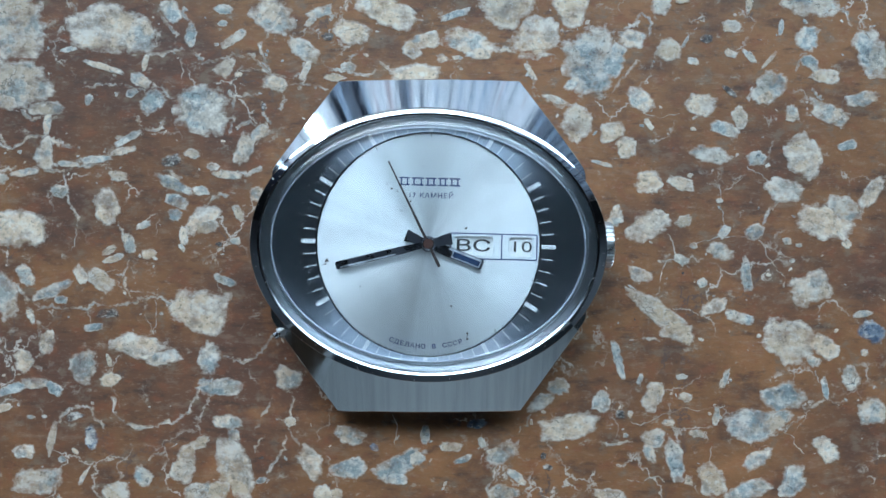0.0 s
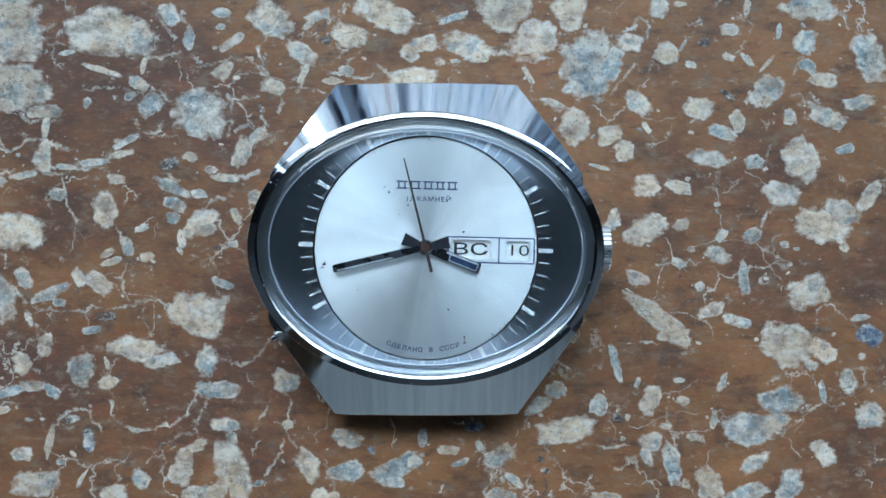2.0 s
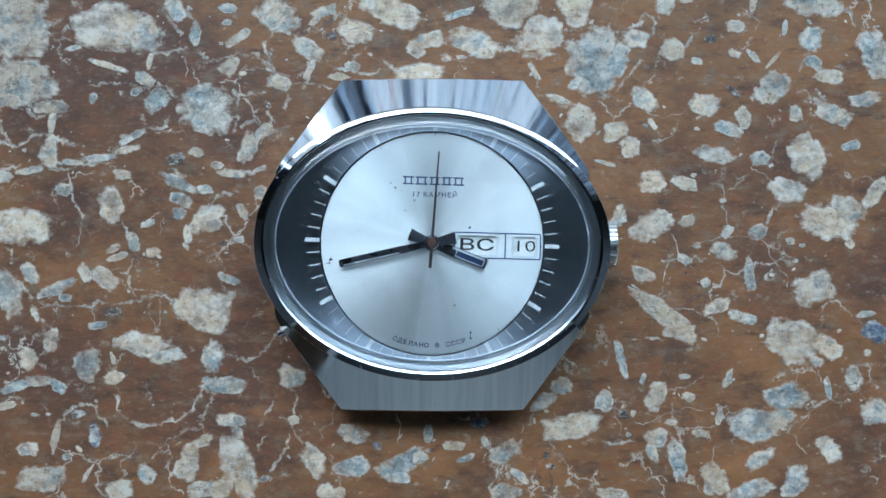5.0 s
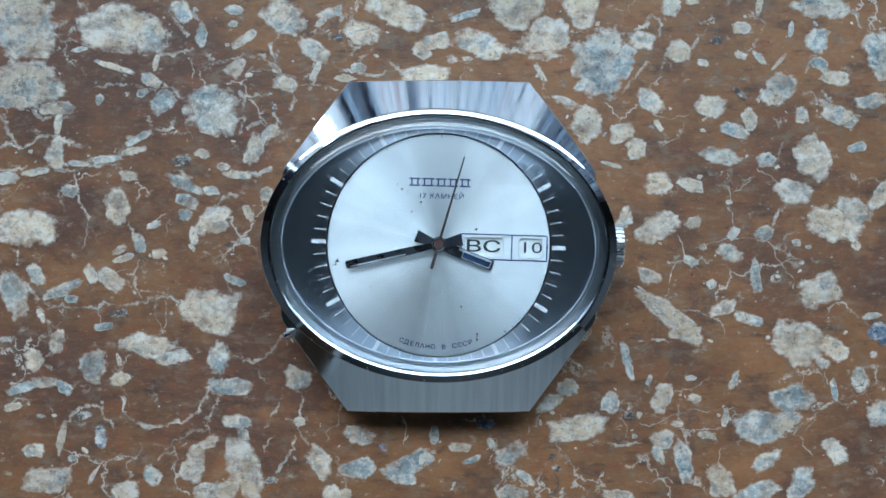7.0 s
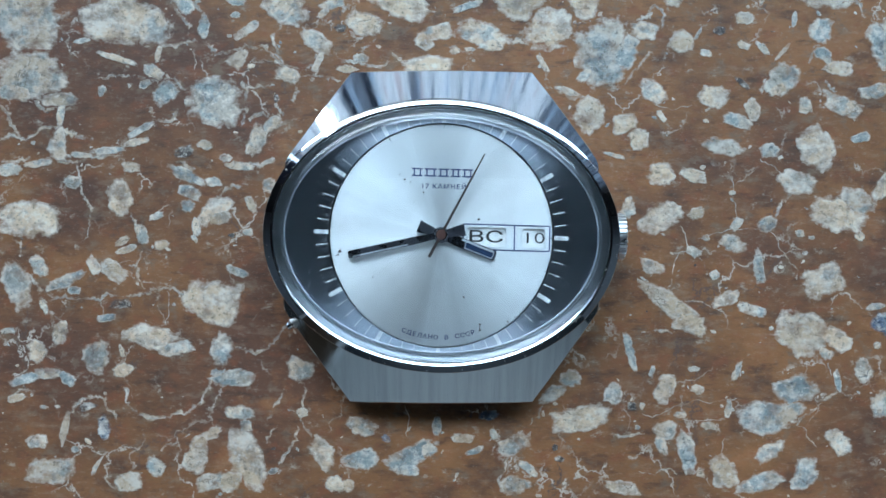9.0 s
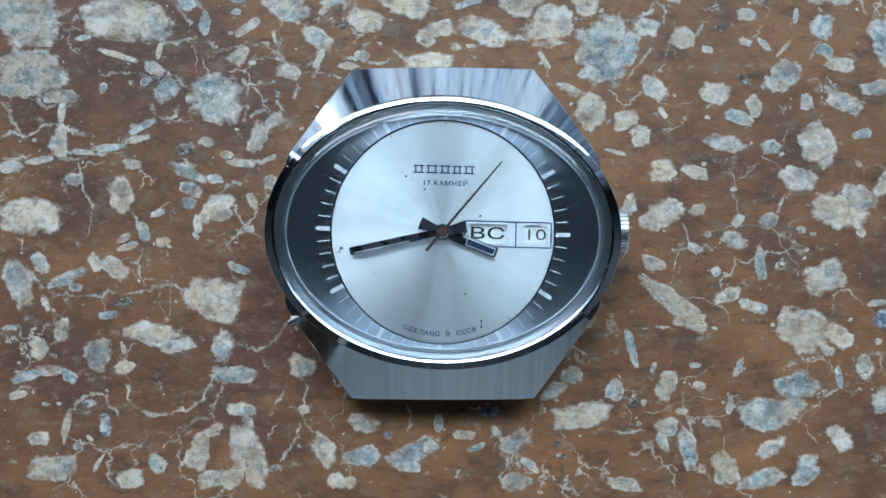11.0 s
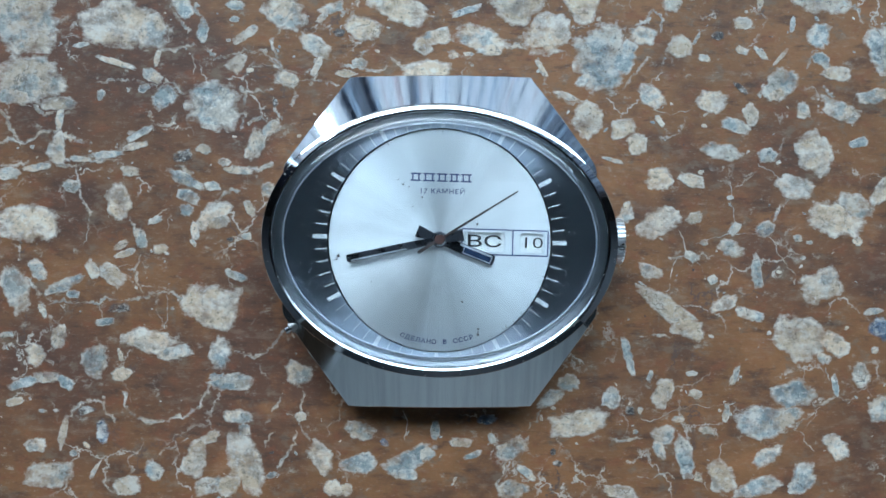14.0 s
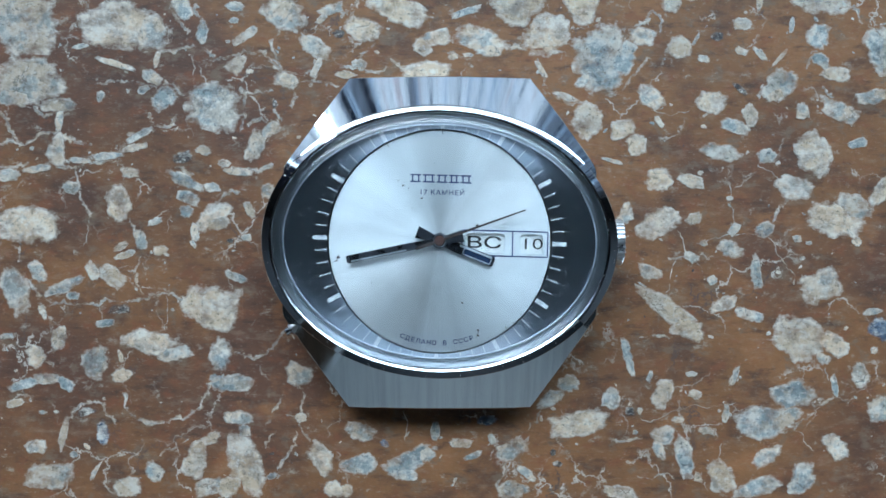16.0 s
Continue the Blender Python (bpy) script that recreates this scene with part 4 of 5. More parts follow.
stone(-50.5, -18.1, 2.7, 1.5, -38, BLUISH)
stone(-43.1, -17.0, 2.7, 1.8, 15, TAN)
stone(-28.9, -18.0, 5.6, 2.2, 5, BLUISH)
stone(-30.8, -17.1, 1.9, 1.3, 20, BLUISH)
stone(-57.1, -20.6, 2.4, 1.0, 15, TAN)
stone(-47.7, -21.7, 2.8, 1.3, 10, SMUDGE)
stone(-53.4, -21.8, 1.2, 0.7, 0, PALE)
stone(-51.7, -21.7, 0.8, 0.4, 0, PALE)
stone(-50.7, -24.6, 4.7, 1.1, 80, PALE)
stone(-45.5, -24.4, 2.9, 1.8, -78, NAVY)
stone(-54.2, -26.2, 2.7, 1.9, 5, PALE)
stone(-49.3, -27.2, 1.1, 0.9, 0, BLUISH)
stone(-47.6, -26.2, 1.2, 0.6, -45, PALE)
stone(-46.5, -29.4, 2.8, 0.7, 60, PALE)
stone(-52.4, -30.0, 6.3, 3.4, 0, PALE)
stone(-38.9, -29.4, 3.1, 2.2, -55, BLUISH)
stone(-42.3, -31.3, 3.5, 2.7, 0, BEIGE)
stone(-33.2, -27.6, 5.2, 2.9, 72, BEIGE)
stone(-31.5, -25.1, 2.7, 1.5, 30, BEIGE)
stone(-27.2, -28.2, 8.8, 4.4, -85, BEIGE, 0.3)
stone(-28.0, -22.4, 3.7, 1.9, -5, PALE)
stone(-27.1, -24.1, 1.9, 1.6, 0, PALE)
stone(-31.3, -31.3, 4.9, 2.2, 12, PALE)
stone(-29.1, -31.3, 3.4, 2.9, 0, BEIGE)
stone(-23.5, -29.9, 1.6, 0.8, 20, BLUISH)
stone(-16.1, 31.2, 3.4, 1.6, 20, PALE)
stone(-17.3, 30.0, 2.2, 0.9, 50, PALE)
stone(-12.0, 28.4, 4.6, 3.4, -20, BEIGE)
stone(-18.3, 26.1, 4.9, 2.4, -35, PALE)
stone(-18.1, 23.3, 3.1, 0.9, 65, PALE)
stone(-12.4, 24.0, 2.2, 1.2, 0, PALE)
stone(-14.2, 22.5, 2.8, 1.0, 0, BEIGE)
stone(-22.1, 21.8, 3.5, 2.4, -15, PALE)
stone(-15.2, 27.8, 1.8, 1.2, 0, SMUDGE)
stone(-7.4, 31.3, 8.0, 3.8, -24, BEIGE)
stone(-2.4, 27.4, 4.6, 2.2, 8, PALE)
stone(-4.1, 26.2, 2.5, 2.2, -40, BEIGE)
stone(-3.5, 22.6, 6.8, 3.2, 3, BEIGE)
stone(1.5, 30.8, 4.3, 1.0, 20, BLUISH)
stone(8.2, 32.0, 6.3, 6.8, -90, BEIGE, -0.5)
stone(3.7, 27.1, 7.4, 3.5, -15, PALE)
stone(4.9, 25.7, 3.5, 1.8, 0, PALE)
stone(12.2, 27.7, 6.0, 5.3, 10, BEIGE)
stone(17.0, 31.6, 5.0, 4.3, -80, BEIGE, -0.4)
stone(-0.1, 24.9, 1.3, 0.9, 0, PALE)
stone(1.8, 25.1, 1.6, 0.7, 0, PALE)
stone(11.5, 23.2, 3.1, 0.7, -60, PALE)
stone(17.1, 21.9, 3.1, 1.5, 40, BLUISH)
stone(19.5, 24.6, 8.7, 7.2, -75, BLUISH, -0.2)
stone(22.3, 24.6, 4.6, 2.9, 60, BLUISH)
stone(14.7, 19.6, 4.4, 1.0, -20, PALE)
stone(17.5, 16.4, 4.7, 4.0, 50, BEIGE)
stone(-20.2, -16.9, 3.8, 2.9, -30, PALE)
stone(-19.8, -22.4, 1.5, 1.3, 0, PALE)
stone(-17.1, -27.6, 4.4, 2.8, -55, BEIGE)
stone(-12.3, -28.4, 4.6, 2.8, 12, BLUISH)
stone(-12.0, -24.1, 4.3, 2.4, -5, PALE)
stone(-5.7, -28.0, 7.7, 2.7, 26, BLUISH)
stone(-6.1, -29.7, 3.1, 1.9, 0, BLUISH)
stone(-3.4, -27.1, 2.4, 1.9, 0, BLUISH)
stone(-8.9, -25.7, 1.3, 0.9, -30, NAVY)
stone(4.4, -22.7, 2.8, 1.3, 0, NAVY)
stone(-2.3, -24.0, 2.7, 1.1, 85, BLUISH)
stone(1.1, -25.6, 2.8, 1.3, -5, PALE)
stone(2.6, -27.3, 2.4, 0.9, 20, BLUISH)
stone(5.0, -25.1, 1.6, 1.0, -60, BLUISH)
stone(7.7, -26.5, 4.4, 2.7, 22, PALE)
stone(9.5, -29.5, 3.4, 1.2, -35, PALE)
stone(7.8, -31.6, 4.0, 2.8, 0, PALE)
stone(16.4, -23.0, 7.5, 3.4, 12, BEIGE)
stone(15.0, -17.8, 2.9, 2.2, 0, PALE)
stone(12.6, -19.9, 4.0, 1.8, 25, PALE)
stone(13.0, -26.8, 1.0, 1.0, 0, SMUDGE)
stone(13.6, -28.3, 1.5, 0.9, -20, SMUDGE)
stone(-15.5, -31.6, 2.9, 2.1, 0, PALE)
stone(-13.8, -31.8, 1.5, 1.8, 0, BEIGE)
stone(20.5, -19.6, 3.1, 2.4, 85, BLUISH)
stone(24.7, 27.6, 4.0, 2.4, -10, PALE)
stone(28.6, 32.1, 2.9, 2.7, -50, BLUISH)
stone(31.5, 32.7, 1.9, 0.9, 0, PALE)
stone(29.6, 26.4, 3.2, 3.2, 88, BEIGE, -0.45)
stone(31.8, 27.2, 2.5, 0.5, 60, PALE)
stone(37.9, 29.3, 2.5, 1.6, 0, BEIGE)
stone(32.9, 24.6, 1.7, 1.0, -10, PALE)
stone(34.6, 27.6, 1.9, 1.3, 0, SMUDGE)
stone(37.7, 25.7, 1.8, 1.0, -20, PALE)
stone(40.3, 25.3, 2.6, 1.0, -45, BLUISH)
stone(42.8, 24.8, 2.9, 0.6, 50, PALE)
stone(40.2, 32.1, 2.8, 1.0, 80, PALE)
stone(44.4, 29.1, 2.1, 0.7, 80, BLUISH)
stone(48.6, 32.4, 7.5, 3.4, 0, BLUISH)
stone(47.8, 27.8, 3.5, 3.1, 80, BLUISH)
stone(56.3, 25.7, 6.8, 4.1, -70, BLUISH)
stone(48.2, 24.4, 3.2, 1.8, -45, BLUISH)
stone(50.1, 22.7, 3.7, 1.9, -5, BEIGE)
stone(42.9, 21.2, 5.2, 3.5, 45, BLUISH)
stone(42.3, 19.9, 2.5, 1.6, 30, BEIGE)
stone(25.8, 19.6, 4.0, 2.5, -40, PALE)
stone(33.7, 18.9, 4.0, 3.2, 0, BEIGE)
stone(37.7, 20.6, 2.8, 0.8, -40, SMUDGE)
stone(36.8, 15.8, 4.3, 1.8, -15, BLUISH)
stone(38.8, 17.2, 2.8, 2.1, -80, BEIGE)
stone(45.8, 17.7, 2.1, 2.1, 0, PALE)
stone(50.4, 17.8, 5.9, 2.5, -25, PALE)
stone(55.1, 19.6, 4.7, 2.2, 10, PALE)
stone(26.9, 16.4, 1.8, 0.9, -55, PALE)
stone(22.0, 15.3, 3.2, 2.5, 20, BEIGE)
stone(24.0, 13.3, 3.2, 2.5, -60, BEIGE)
stone(34.8, 12.4, 5.6, 2.1, -12, BLUISH)
stone(41.0, 11.8, 2.4, 1.8, 0, BLUISH)
stone(47.1, 12.0, 6.0, 4.4, -65, BEIGE)
stone(52.9, 13.5, 2.7, 1.3, 20, BLUISH)
stone(20.6, 11.2, 2.8, 0.7, -15, PALE)
stone(26.9, 8.7, 3.8, 3.2, 0, BEIGE)
stone(31.1, 8.5, 3.4, 1.8, -20, BEIGE)
stone(22.5, 4.1, 3.2, 2.1, 55, PALE)
stone(26.6, 3.0, 6.3, 3.4, 25, BEIGE)
stone(31.4, 3.6, 2.4, 1.6, 15, PALE)
stone(44.6, 7.7, 5.0, 2.9, -5, TAN)
stone(50.2, 3.6, 7.8, 4.6, 0, BEIGE)
stone(52.5, 5.0, 4.7, 3.1, -25, PALE)
stone(55.9, 7.1, 4.9, 2.1, 55, PALE)
stone(36.1, 6.3, 0.9, 0.6, 0, BLUISH)
stone(36.6, 2.2, 2.0, 1.3, 50, BLUISH)
stone(40.6, 2.2, 2.8, 1.9, 15, BLUISH)
stone(32.6, 0.4, 1.1, 0.9, 0, PALE)
stone(36.3, -0.5, 3.7, 2.2, -22, PALE)
stone(31.1, -1.4, 1.9, 1.3, -30, BLUISH)
stone(33.7, -4.4, 1.5, 1.2, 0, PALE)
stone(39.5, -3.5, 4.7, 1.5, -86, BLUISH)
stone(44.9, 1.0, 1.2, 1.0, 0, PALE)
stone(46.4, 0.5, 1.0, 0.6, 0, BLUISH)
stone(45.5, -1.5, 0.9, 0.6, 0, BLUISH)
stone(48.1, -5.1, 5.6, 4.3, 25, PALE)
stone(52.6, 0.7, 1.3, 1.2, 0, PALE)
stone(25.6, -3.4, 3.4, 1.8, -18, PALE)
stone(27.8, -8.0, 9.6, 2.7, -36, BEIGE)
stone(30.5, -10.8, 4.6, 2.9, -25, BEIGE)
stone(35.0, -7.6, 3.8, 1.8, 20, BEIGE)
stone(38.6, -8.9, 3.8, 1.5, -20, BLUISH)
stone(54.4, -8.5, 2.8, 0.9, 10, BLUISH)
stone(55.8, -10.8, 3.5, 2.7, -30, NAVY)
stone(45.2, -12.2, 7.5, 5.5, -10, BEIGE)
stone(49.3, -12.5, 4.4, 2.7, -35, BEIGE)
stone(48.1, -14.6, 1.9, 1.6, 0, PALE)
stone(22.7, -14.2, 5.2, 1.3, -75, BLUISH)
stone(27.3, -19.1, 3.8, 2.5, 72, BEIGE)
stone(25.5, -17.0, 1.8, 0.7, 70, PALE)
stone(31.4, -19.2, 1.9, 1.3, -20, PALE)
stone(31.0, -16.6, 1.5, 0.7, 0, BLUISH)
stone(22.9, -21.4, 1.3, 1.2, 0, SMUDGE)
stone(24.3, -21.3, 1.0, 0.8, 60, PALE)
stone(36.5, -17.0, 3.1, 0.9, 65, PALE)
stone(35.4, -21.6, 2.8, 0.9, 80, PALE)
stone(44.1, -19.2, 5.6, 3.5, 18, BLUISH)
stone(40.4, -22.7, 6.8, 4.6, 5, BLUISH)
stone(43.1, -22.4, 5.2, 2.2, 30, PALE)
stone(49.6, -18.0, 3.1, 0.8, -80, BLUISH)
stone(52.8, -16.6, 3.2, 2.4, -60, BLUISH)
stone(55.5, -21.2, 4.1, 3.4, 0, PALE)
stone(49.5, -25.9, 4.0, 2.5, -45, PALE)
stone(27.3, -24.5, 2.9, 2.5, 10, PALE)
stone(26.8, -26.4, 3.2, 1.5, -70, PALE)
stone(29.3, -22.5, 1.7, 1.0, 0, PALE)
stone(29.9, -27.0, 5.8, 2.4, -75, BLUISH)
stone(31.2, -29.7, 2.9, 1.3, -30, PALE)
stone(32.7, -23.9, 2.5, 1.1, -10, PALE)
stone(40.7, -27.1, 4.7, 2.2, 35, PALE)
stone(34.7, -29.9, 4.6, 3.1, -65, BEIGE)
stone(39.5, -31.2, 6.5, 2.2, 18, BLUISH)
stone(45.3, -30.1, 4.3, 3.4, 60, BLUISH)
stone(21.7, -31.9, 4.6, 1.8, -12, BEIGE)
stone(54.7, -13.5, 1.1, 1.0, 0, PALE)
vein((-34.0, 31.9), (-33.4, 29.8), (-33.4, 26.8), (-32.7, 25.7), (-31.5, 24.4), (-29.8, 24.7), (-27.6, 25.7), (-25.4, 25.6), (-24.3, 24.6), (-22.7, 22.7), wide=2.2)
vein((-40.0, 17.5), (-39.5, 15.8), (-37.2, 15.6), (-36.4, 17.3), wide=2.5)
vein((-47.3, 21.2), (-44.7, 21.6), (-42.0, 21.7), wide=1.6)
vein((-52.0, 14.8), (-54.9, 13.9), (-57.9, 13.7), (-60.1, 13.0), wide=1.8)
vein((-51.4, 14.5), (-49.7, 13.5), (-47.5, 13.1), wide=2.6)
vein((-53.6, 10.8), (-50.5, 11.1), (-47.5, 11.5), (-44.5, 11.9), (-43.4, 13.0), (-42.3, 14.1), (-39.8, 15.6), wide=2.8)
vein((-27.7, 20.0), (-25.3, 20.1), (-23.7, 20.4), wide=1.6)
vein((-23.7, 19.4), (-23.5, 17.5), (-22.6, 16.3), wide=1.3)
vein((-34.5, 25.3), (-34.1, 23.5), (-34.3, 21.6), wide=1.2)
vein((-52.3, 10.4), (-49.7, 10.2), (-48.2, 10.7), (-44.1, 11.1), wide=2.0)
vein((-49.5, 10.4), (-49.2, 8.2), (-48.7, 5.8), (-48.0, 4.8), (-47.6, 3.3), (-47.8, 1.8), wide=1.3)
vein((-47.8, 1.8), (-48.4, 0.0), wide=1.0)
vein((-43.4, 7.1), (-43.2, 8.8), wide=1.4)
vein((-42.4, 3.6), (-41.8, 1.7), wide=1.8)
vein((-55.7, -4.4), (-54.2, -7.0), (-53.4, -8.3), (-52.6, -10.0), (-52.1, -11.5), wide=2.6)
vein((-52.8, -7.9), (-50.9, -7.4), (-47.9, -7.6), (-46.3, -7.9), (-45.4, -7.0), (-43.1, -7.5), (-40.9, -7.0), (-39.1, -6.4), (-36.9, -6.2), (-35.3, -7.1), wide=1.4)
vein((-46.3, -7.9), (-45.8, -9.7), wide=1.1)
vein((-40.9, -1.4), (-41.6, -3.4), (-42.7, -3.3), wide=1.6)
vein((-41.6, -3.4), (-40.4, -6.4), wide=1.6)
vein((-37.5, -6.4), (-37.3, -8.4), (-37.6, -11.1), wide=0.9)
vein((-38.9, 3.4), (-37.0, 4.9), wide=1.2)
vein((-28.8, -13.9), (-26.5, -14.5), (-24.3, -14.0), (-23.0, -12.6), (-22.1, -11.1), wide=1.8)
vein((-51.9, -13.2), (-53.0, -14.0), wide=1.3)
vein((-49.8, -22.5), (-48.6, -20.8), (-46.6, -20.4), (-45.4, -20.8), (-44.4, -22.4), (-43.9, -23.7), wide=1.6)
vein((-43.1, -19.1), (-42.4, -21.6), (-41.1, -22.7), (-37.4, -23.1), (-34.5, -22.3), (-33.0, -21.2), (-32.0, -19.2), (-31.6, -18.2), wide=1.8)
vein((-38.2, -27.4), (-37.2, -26.5), (-35.9, -26.3), wide=1.6)
vein((-35.5, -25.8), (-34.3, -25.2), wide=1.2)
vein((-23.6, -21.8), (-22.2, -19.3), wide=1.4)
vein((-24.3, -26.4), (-23.0, -24.0), wide=1.4)
vein((-16.1, 25.0), (-14.6, 23.5), (-12.0, 23.1), (-7.6, 23.5), wide=2.2)
vein((-18.3, 24.5), (-18.3, 22.4), (-19.0, 20.9), wide=2.0)
vein((-23.9, 24.5), (-22.8, 23.0), (-20.2, 22.5), (-18.5, 22.8), wide=2.0)
vein((-20.2, 21.6), (-20.9, 19.8), (-21.2, 18.1), wide=2.0)
vein((11.7, 20.6), (13.6, 19.6), (16.9, 18.8), wide=2.0)
vein((11.0, 24.7), (11.9, 22.5), (12.3, 20.6), wide=2.0)
vein((-21.7, -22.0), (-19.8, -22.3), (-19.5, -19.0), (-20.1, -18.3), wide=1.6)
vein((-19.8, -22.8), (-18.5, -25.7), wide=1.4)
vein((-20.4, -24.1), (-21.5, -27.4), (-22.8, -30.3), wide=1.6)
vein((9.8, -23.9), (11.4, -21.4), wide=1.4)
vein((6.6, -27.6), (6.6, -29.8), (5.9, -32.4), wide=1.4)
vein((-6.5, -21.5), (-6.2, -25.5), wide=1.2)
vein((19.5, -24.7), (21.2, -25.4), (24.6, -25.0), wide=1.4)
vein((25.1, 29.8), (26.2, 31.1), (27.4, 29.6), (27.0, 28.0), (25.6, 28.3), wide=1.8)
vein((22.1, 20.5), (24.0, 22.6), (25.3, 24.9), wide=1.8)
vein((25.3, 24.9), (26.0, 24.6), wide=1.4)
vein((48.9, 30.6), (51.1, 31.5), (52.6, 31.7), (54.1, 29.3), (56.0, 27.7), wide=1.8)
vein((40.0, 19.3), (41.8, 22.3), wide=1.6)
vein((48.2, 21.4), (49.9, 19.6), wide=1.4)
vein((36.1, 10.0), (36.3, 7.3), (36.7, 3.2), (36.8, 2.0), wide=1.0)
vein((31.6, 0.3), (34.2, 1.2), (36.8, 1.5), (39.9, 1.5), wide=1.0)
vein((41.6, 3.1), (42.6, 5.3), (43.9, 6.2), wide=2.2)
vein((41.1, 1.2), (43.0, -1.9), (44.6, -3.8), (44.4, -5.0), wide=1.2)
vein((29.3, 2.0), (30.6, -0.9), wide=1.2)
vein((30.6, -1.2), (29.1, -1.6), (28.3, -4.2), (27.9, -5.9), wide=1.2)
vein((31.6, -2.0), (32.9, -4.3), wide=1.0)
vein((43.1, 8.1), (41.7, 9.8), (39.8, 10.8), wide=1.0)
vein((24.2, -22.3), (27.8, -21.9), (33.0, -21.0), (36.6, -20.3), wide=0.9)
vein((46.6, -20.5), (49.5, -19.5), (52.2, -19.8), wide=1.4)
vein((44.3, -23.9), (46.9, -21.5), wide=1.8)
vein((44.1, -23.7), (45.5, -24.6), (46.8, -26.5), wide=1.0)
vein((48.4, -15.7), (48.8, -17.4), wide=1.2)
vein((49.4, -18.8), (49.5, -19.6), wide=1.2)
vein((23.8, -29.8), (27.8, -29.4), (28.7, -30.2), wide=1.2)
vein((34.3, -27.7), (34.9, -25.5), wide=1.0)
vein((25.8, 18.0), (31.0, 17.8), wide=1.0)
vein((-53.4, 31.7), (-52.6, 28.3), (-51.3, 27.1), wide=2.6)
vein((-51.6, 27.4), (-48.3, 27.8), wide=2.0)
vein((-48.6, 32.2), (-48.8, 28.1), wide=2.4)
vein((-41.0, 25.5), (-37.3, 25.6), (-33.9, 26.1), wide=2.0)
vein((-37.4, 31.5), (-36.2, 29.5), (-34.6, 28.2), wide=2.6)
vein((-55.2, 18.9), (-53.9, 16.9), (-52.2, 17.4), wide=2.6)
vein((-44.2, 13.2), (-44.1, 10.4), wide=2.4)
vein((-37.4, 21.2), (-34.8, 19.5), wide=3.0)
vein((-28.0, 20.9), (-27.4, 17.9), (-28.0, 15.1), wide=2.2)
vein((-27.2, 15.9), (-25.3, 16.8), (-22.9, 16.3), wide=2.2)
vein((-59.9, 17.8), (-57.9, 14.8), (-57.0, 13.5), wide=2.2)
vein((-41.7, 21.6), (-39.8, 20.8), (-37.5, 21.3), wide=2.4)
vein((-23.0, 28.4), (-23.9, 26.1), (-23.0, 24.5), wide=1.8)
vein((-20.2, 21.5), (-17.9, 21.6), (-15.0, 20.9), wide=1.6)
vein((-16.3, 24.8), (-15.6, 22.8), wide=1.6)
vein((-19.6, 28.5), (-18.6, 27.2), wide=2.2)
vein((-10.4, 26.6), (-11.9, 25.4), (-12.2, 24.2), wide=1.8)
vein((-0.9, 25.4), (2.2, 24.7), wide=2.2)
vein((-37.4, 10.4), (-34.0, 9.2), wide=2.4)
vein((-29.8, 10.4), (-26.0, 9.6), (-23.6, 10.6), wide=2.8)
vein((-27.9, 7.0), (-30.0, 6.7), (-31.1, 5.4), wide=1.8)
vein((-52.3, -9.9), (-51.3, -11.3), wide=2.2)
vein((-54.4, -15.6), (-52.1, -15.9), wide=2.0)
vein((-45.9, 6.2), (-44.8, 7.4), wide=2.0)
vein((-59.9, 10.4), (-57.1, 10.5), (-54.9, 10.7), wide=1.8)
vein((-12.1, 32.9), (-13.5, 31.4), (-15.0, 30.3), wide=2.4)
vein((7.3, 26.2), (9.5, 25.8), (14.7, 25.5), wide=2.2)
vein((22.1, 28.5), (24.4, 29.1), (25.9, 30.0), wide=2.0)
vein((24.2, -11.9), (29.4, -11.5), wide=1.6)
vein((-29.8, -14.6), (-30.0, -16.1), wide=2.0)
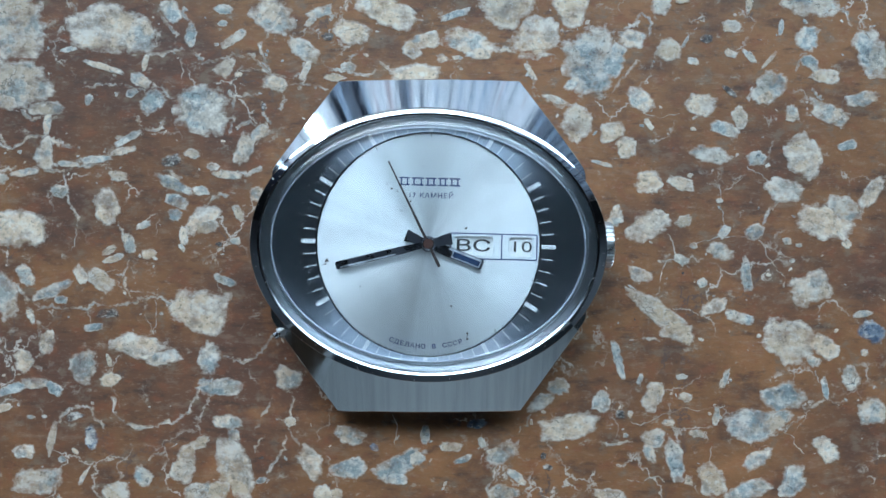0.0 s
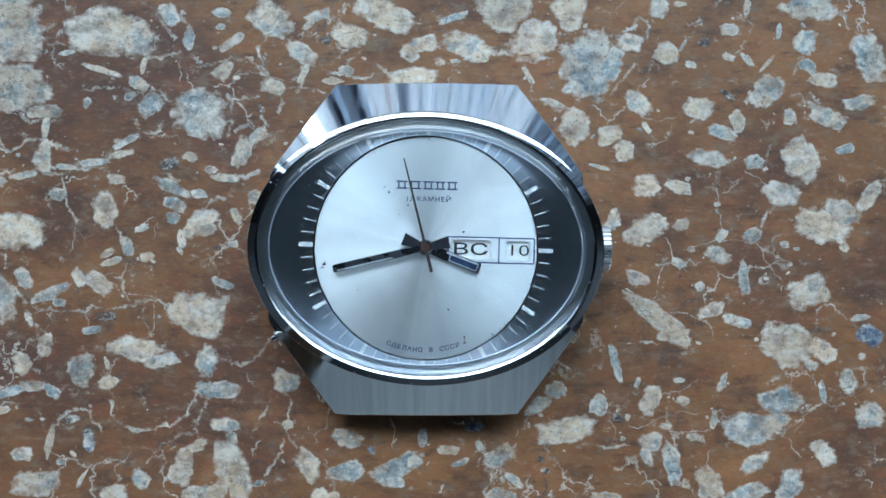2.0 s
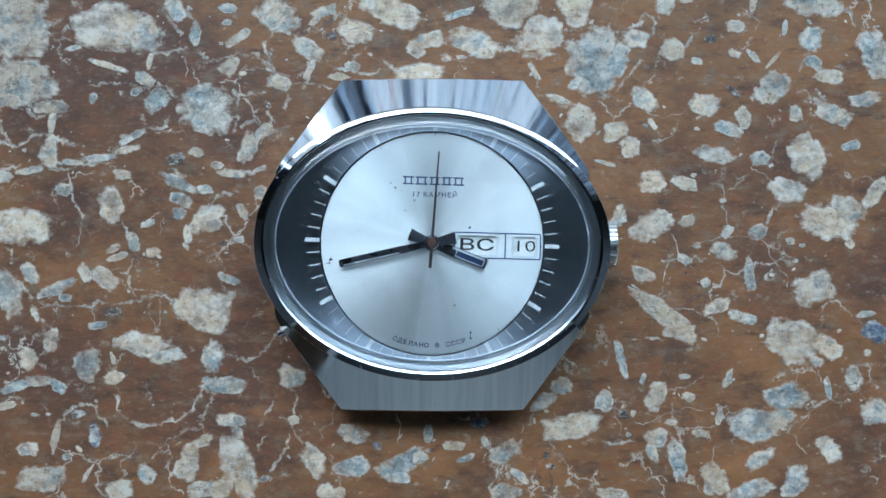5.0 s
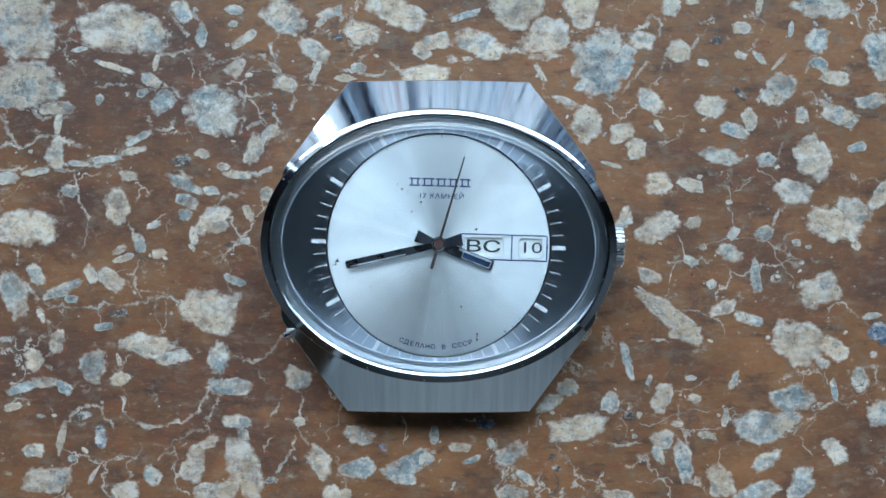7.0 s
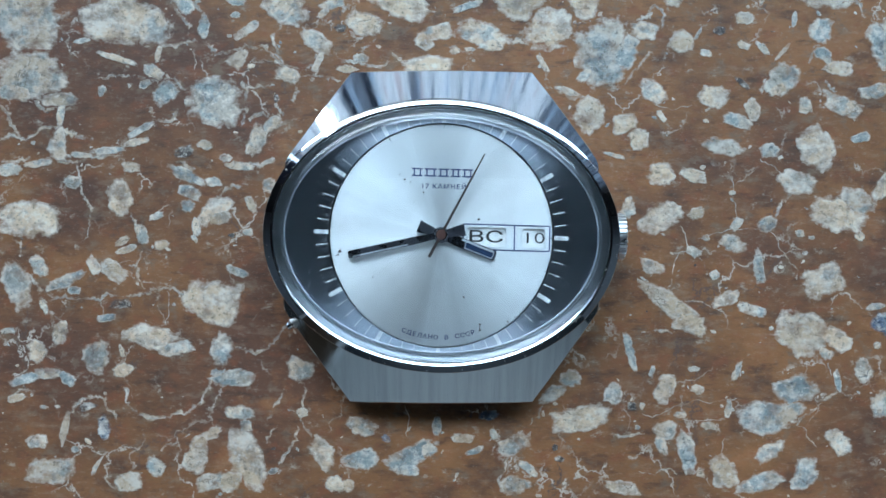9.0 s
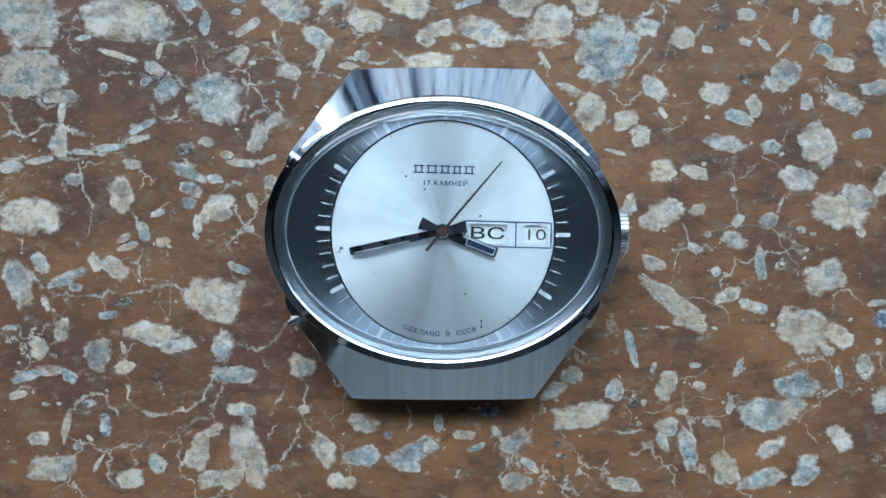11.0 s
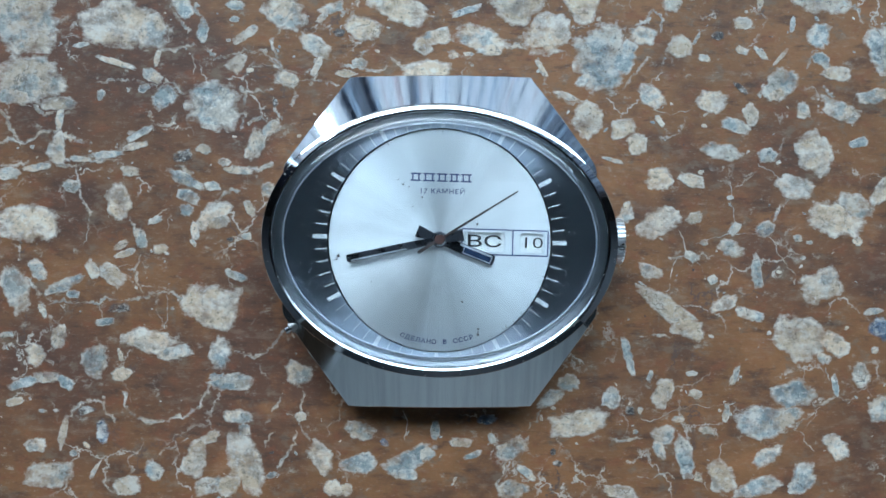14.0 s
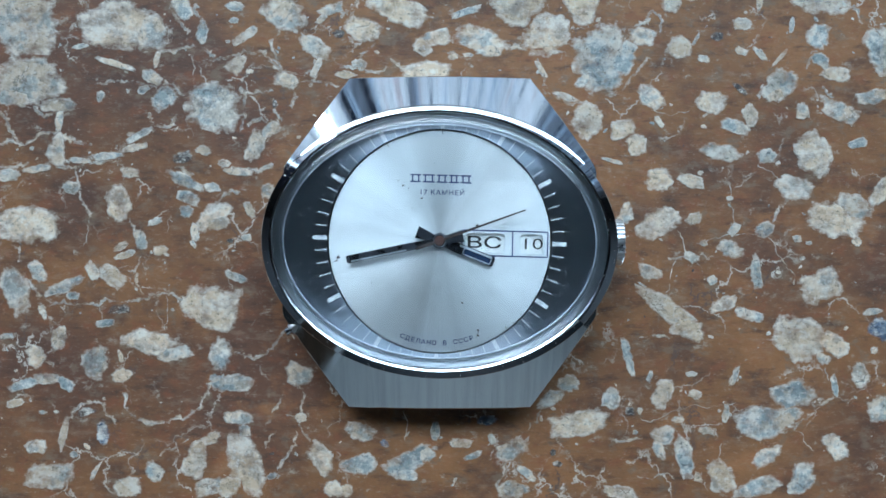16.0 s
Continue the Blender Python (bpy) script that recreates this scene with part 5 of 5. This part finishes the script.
vein((9.9, -24.7), (7.3, -28.4), wide=2.0)
vein((44.3, -23.1), (41.0, -25.3), (38.1, -24.6), wide=2.4)
vein((46.2, 23.3), (47.4, 25.5), (47.5, 27.0), wide=1.8)
vein((42.7, 6.9), (42.0, 8.4), (43.9, 9.2), wide=1.6)
vein((-8.3, 24.7), (-6.1, 23.2), wide=2.0)


def rest_of_slab():
    """Chips over the rest of the slab, and small grit between the large ones."""
    rnd = random.Random(77)
    made = {m.name: bmesh.new() for m in (BEIGE, PALE, BLUISH, SMUDGE)}
    mats = {m.name: m for m in (BEIGE, PALE, BLUISH, SMUDGE)}
    names = list(mats)
    for i in range(5200):
        x, y = rnd.uniform(-260, 260), rnd.uniform(-155, 300)
        if abs(x) < 62 and abs(y) < 36:
            continue
        k = rnd.choice((0, 0, 1, 1, 2, 2, 3))
        size = rnd.choice((7.5, 5, 4, 3, 2.2, 1.6))
        chip_mesh(made[names[k]], chip_outline(rnd, size, size * rnd.uniform(0.35, 0.9), 7, 2), x, y, rnd.uniform(0, 6.3), 0.01 + 0.00002 * i)
    for i in range(420):
        x, y = rnd.uniform(-64, 64), rnd.uniform(-38, 38)
        k = rnd.choice((0, 1, 1, 2, 2, 3))
        size = rnd.choice((0.3, 0.35, 0.45, 0.6, 0.8))
        chip_mesh(made[names[k]], chip_outline(rnd, size, size * rnd.uniform(0.3, 0.9), 6, 3), x, y, rnd.gauss(0, 0.7), 0.004 + 0.00001 * i)
    for nm, bm in made.items():
        ob = part("stone_grit", bm, mats[nm], slab)
        tagged(ob, kind="stuff")


rest_of_slab()


# ---- what moves ----
def motions():
    walk(second_hand, [(t * 0.5, pose(0, 0, 0, 0, 0, -(-27.2 + 6.0 * t * 0.5) + TURN)) for t in range(33)])
    walk(minute_hand, [(t, pose(0, 0, 0, 0, 0, -255.2 - 0.1 * t + TURN)) for t in range(0, 17, 4)])
    walk(hour_hand, [(t, pose(0, 0, 0, 0, 0, -109.9 - 0.1 * t / 12 + TURN)) for t in range(0, 17, 8)])


motions()
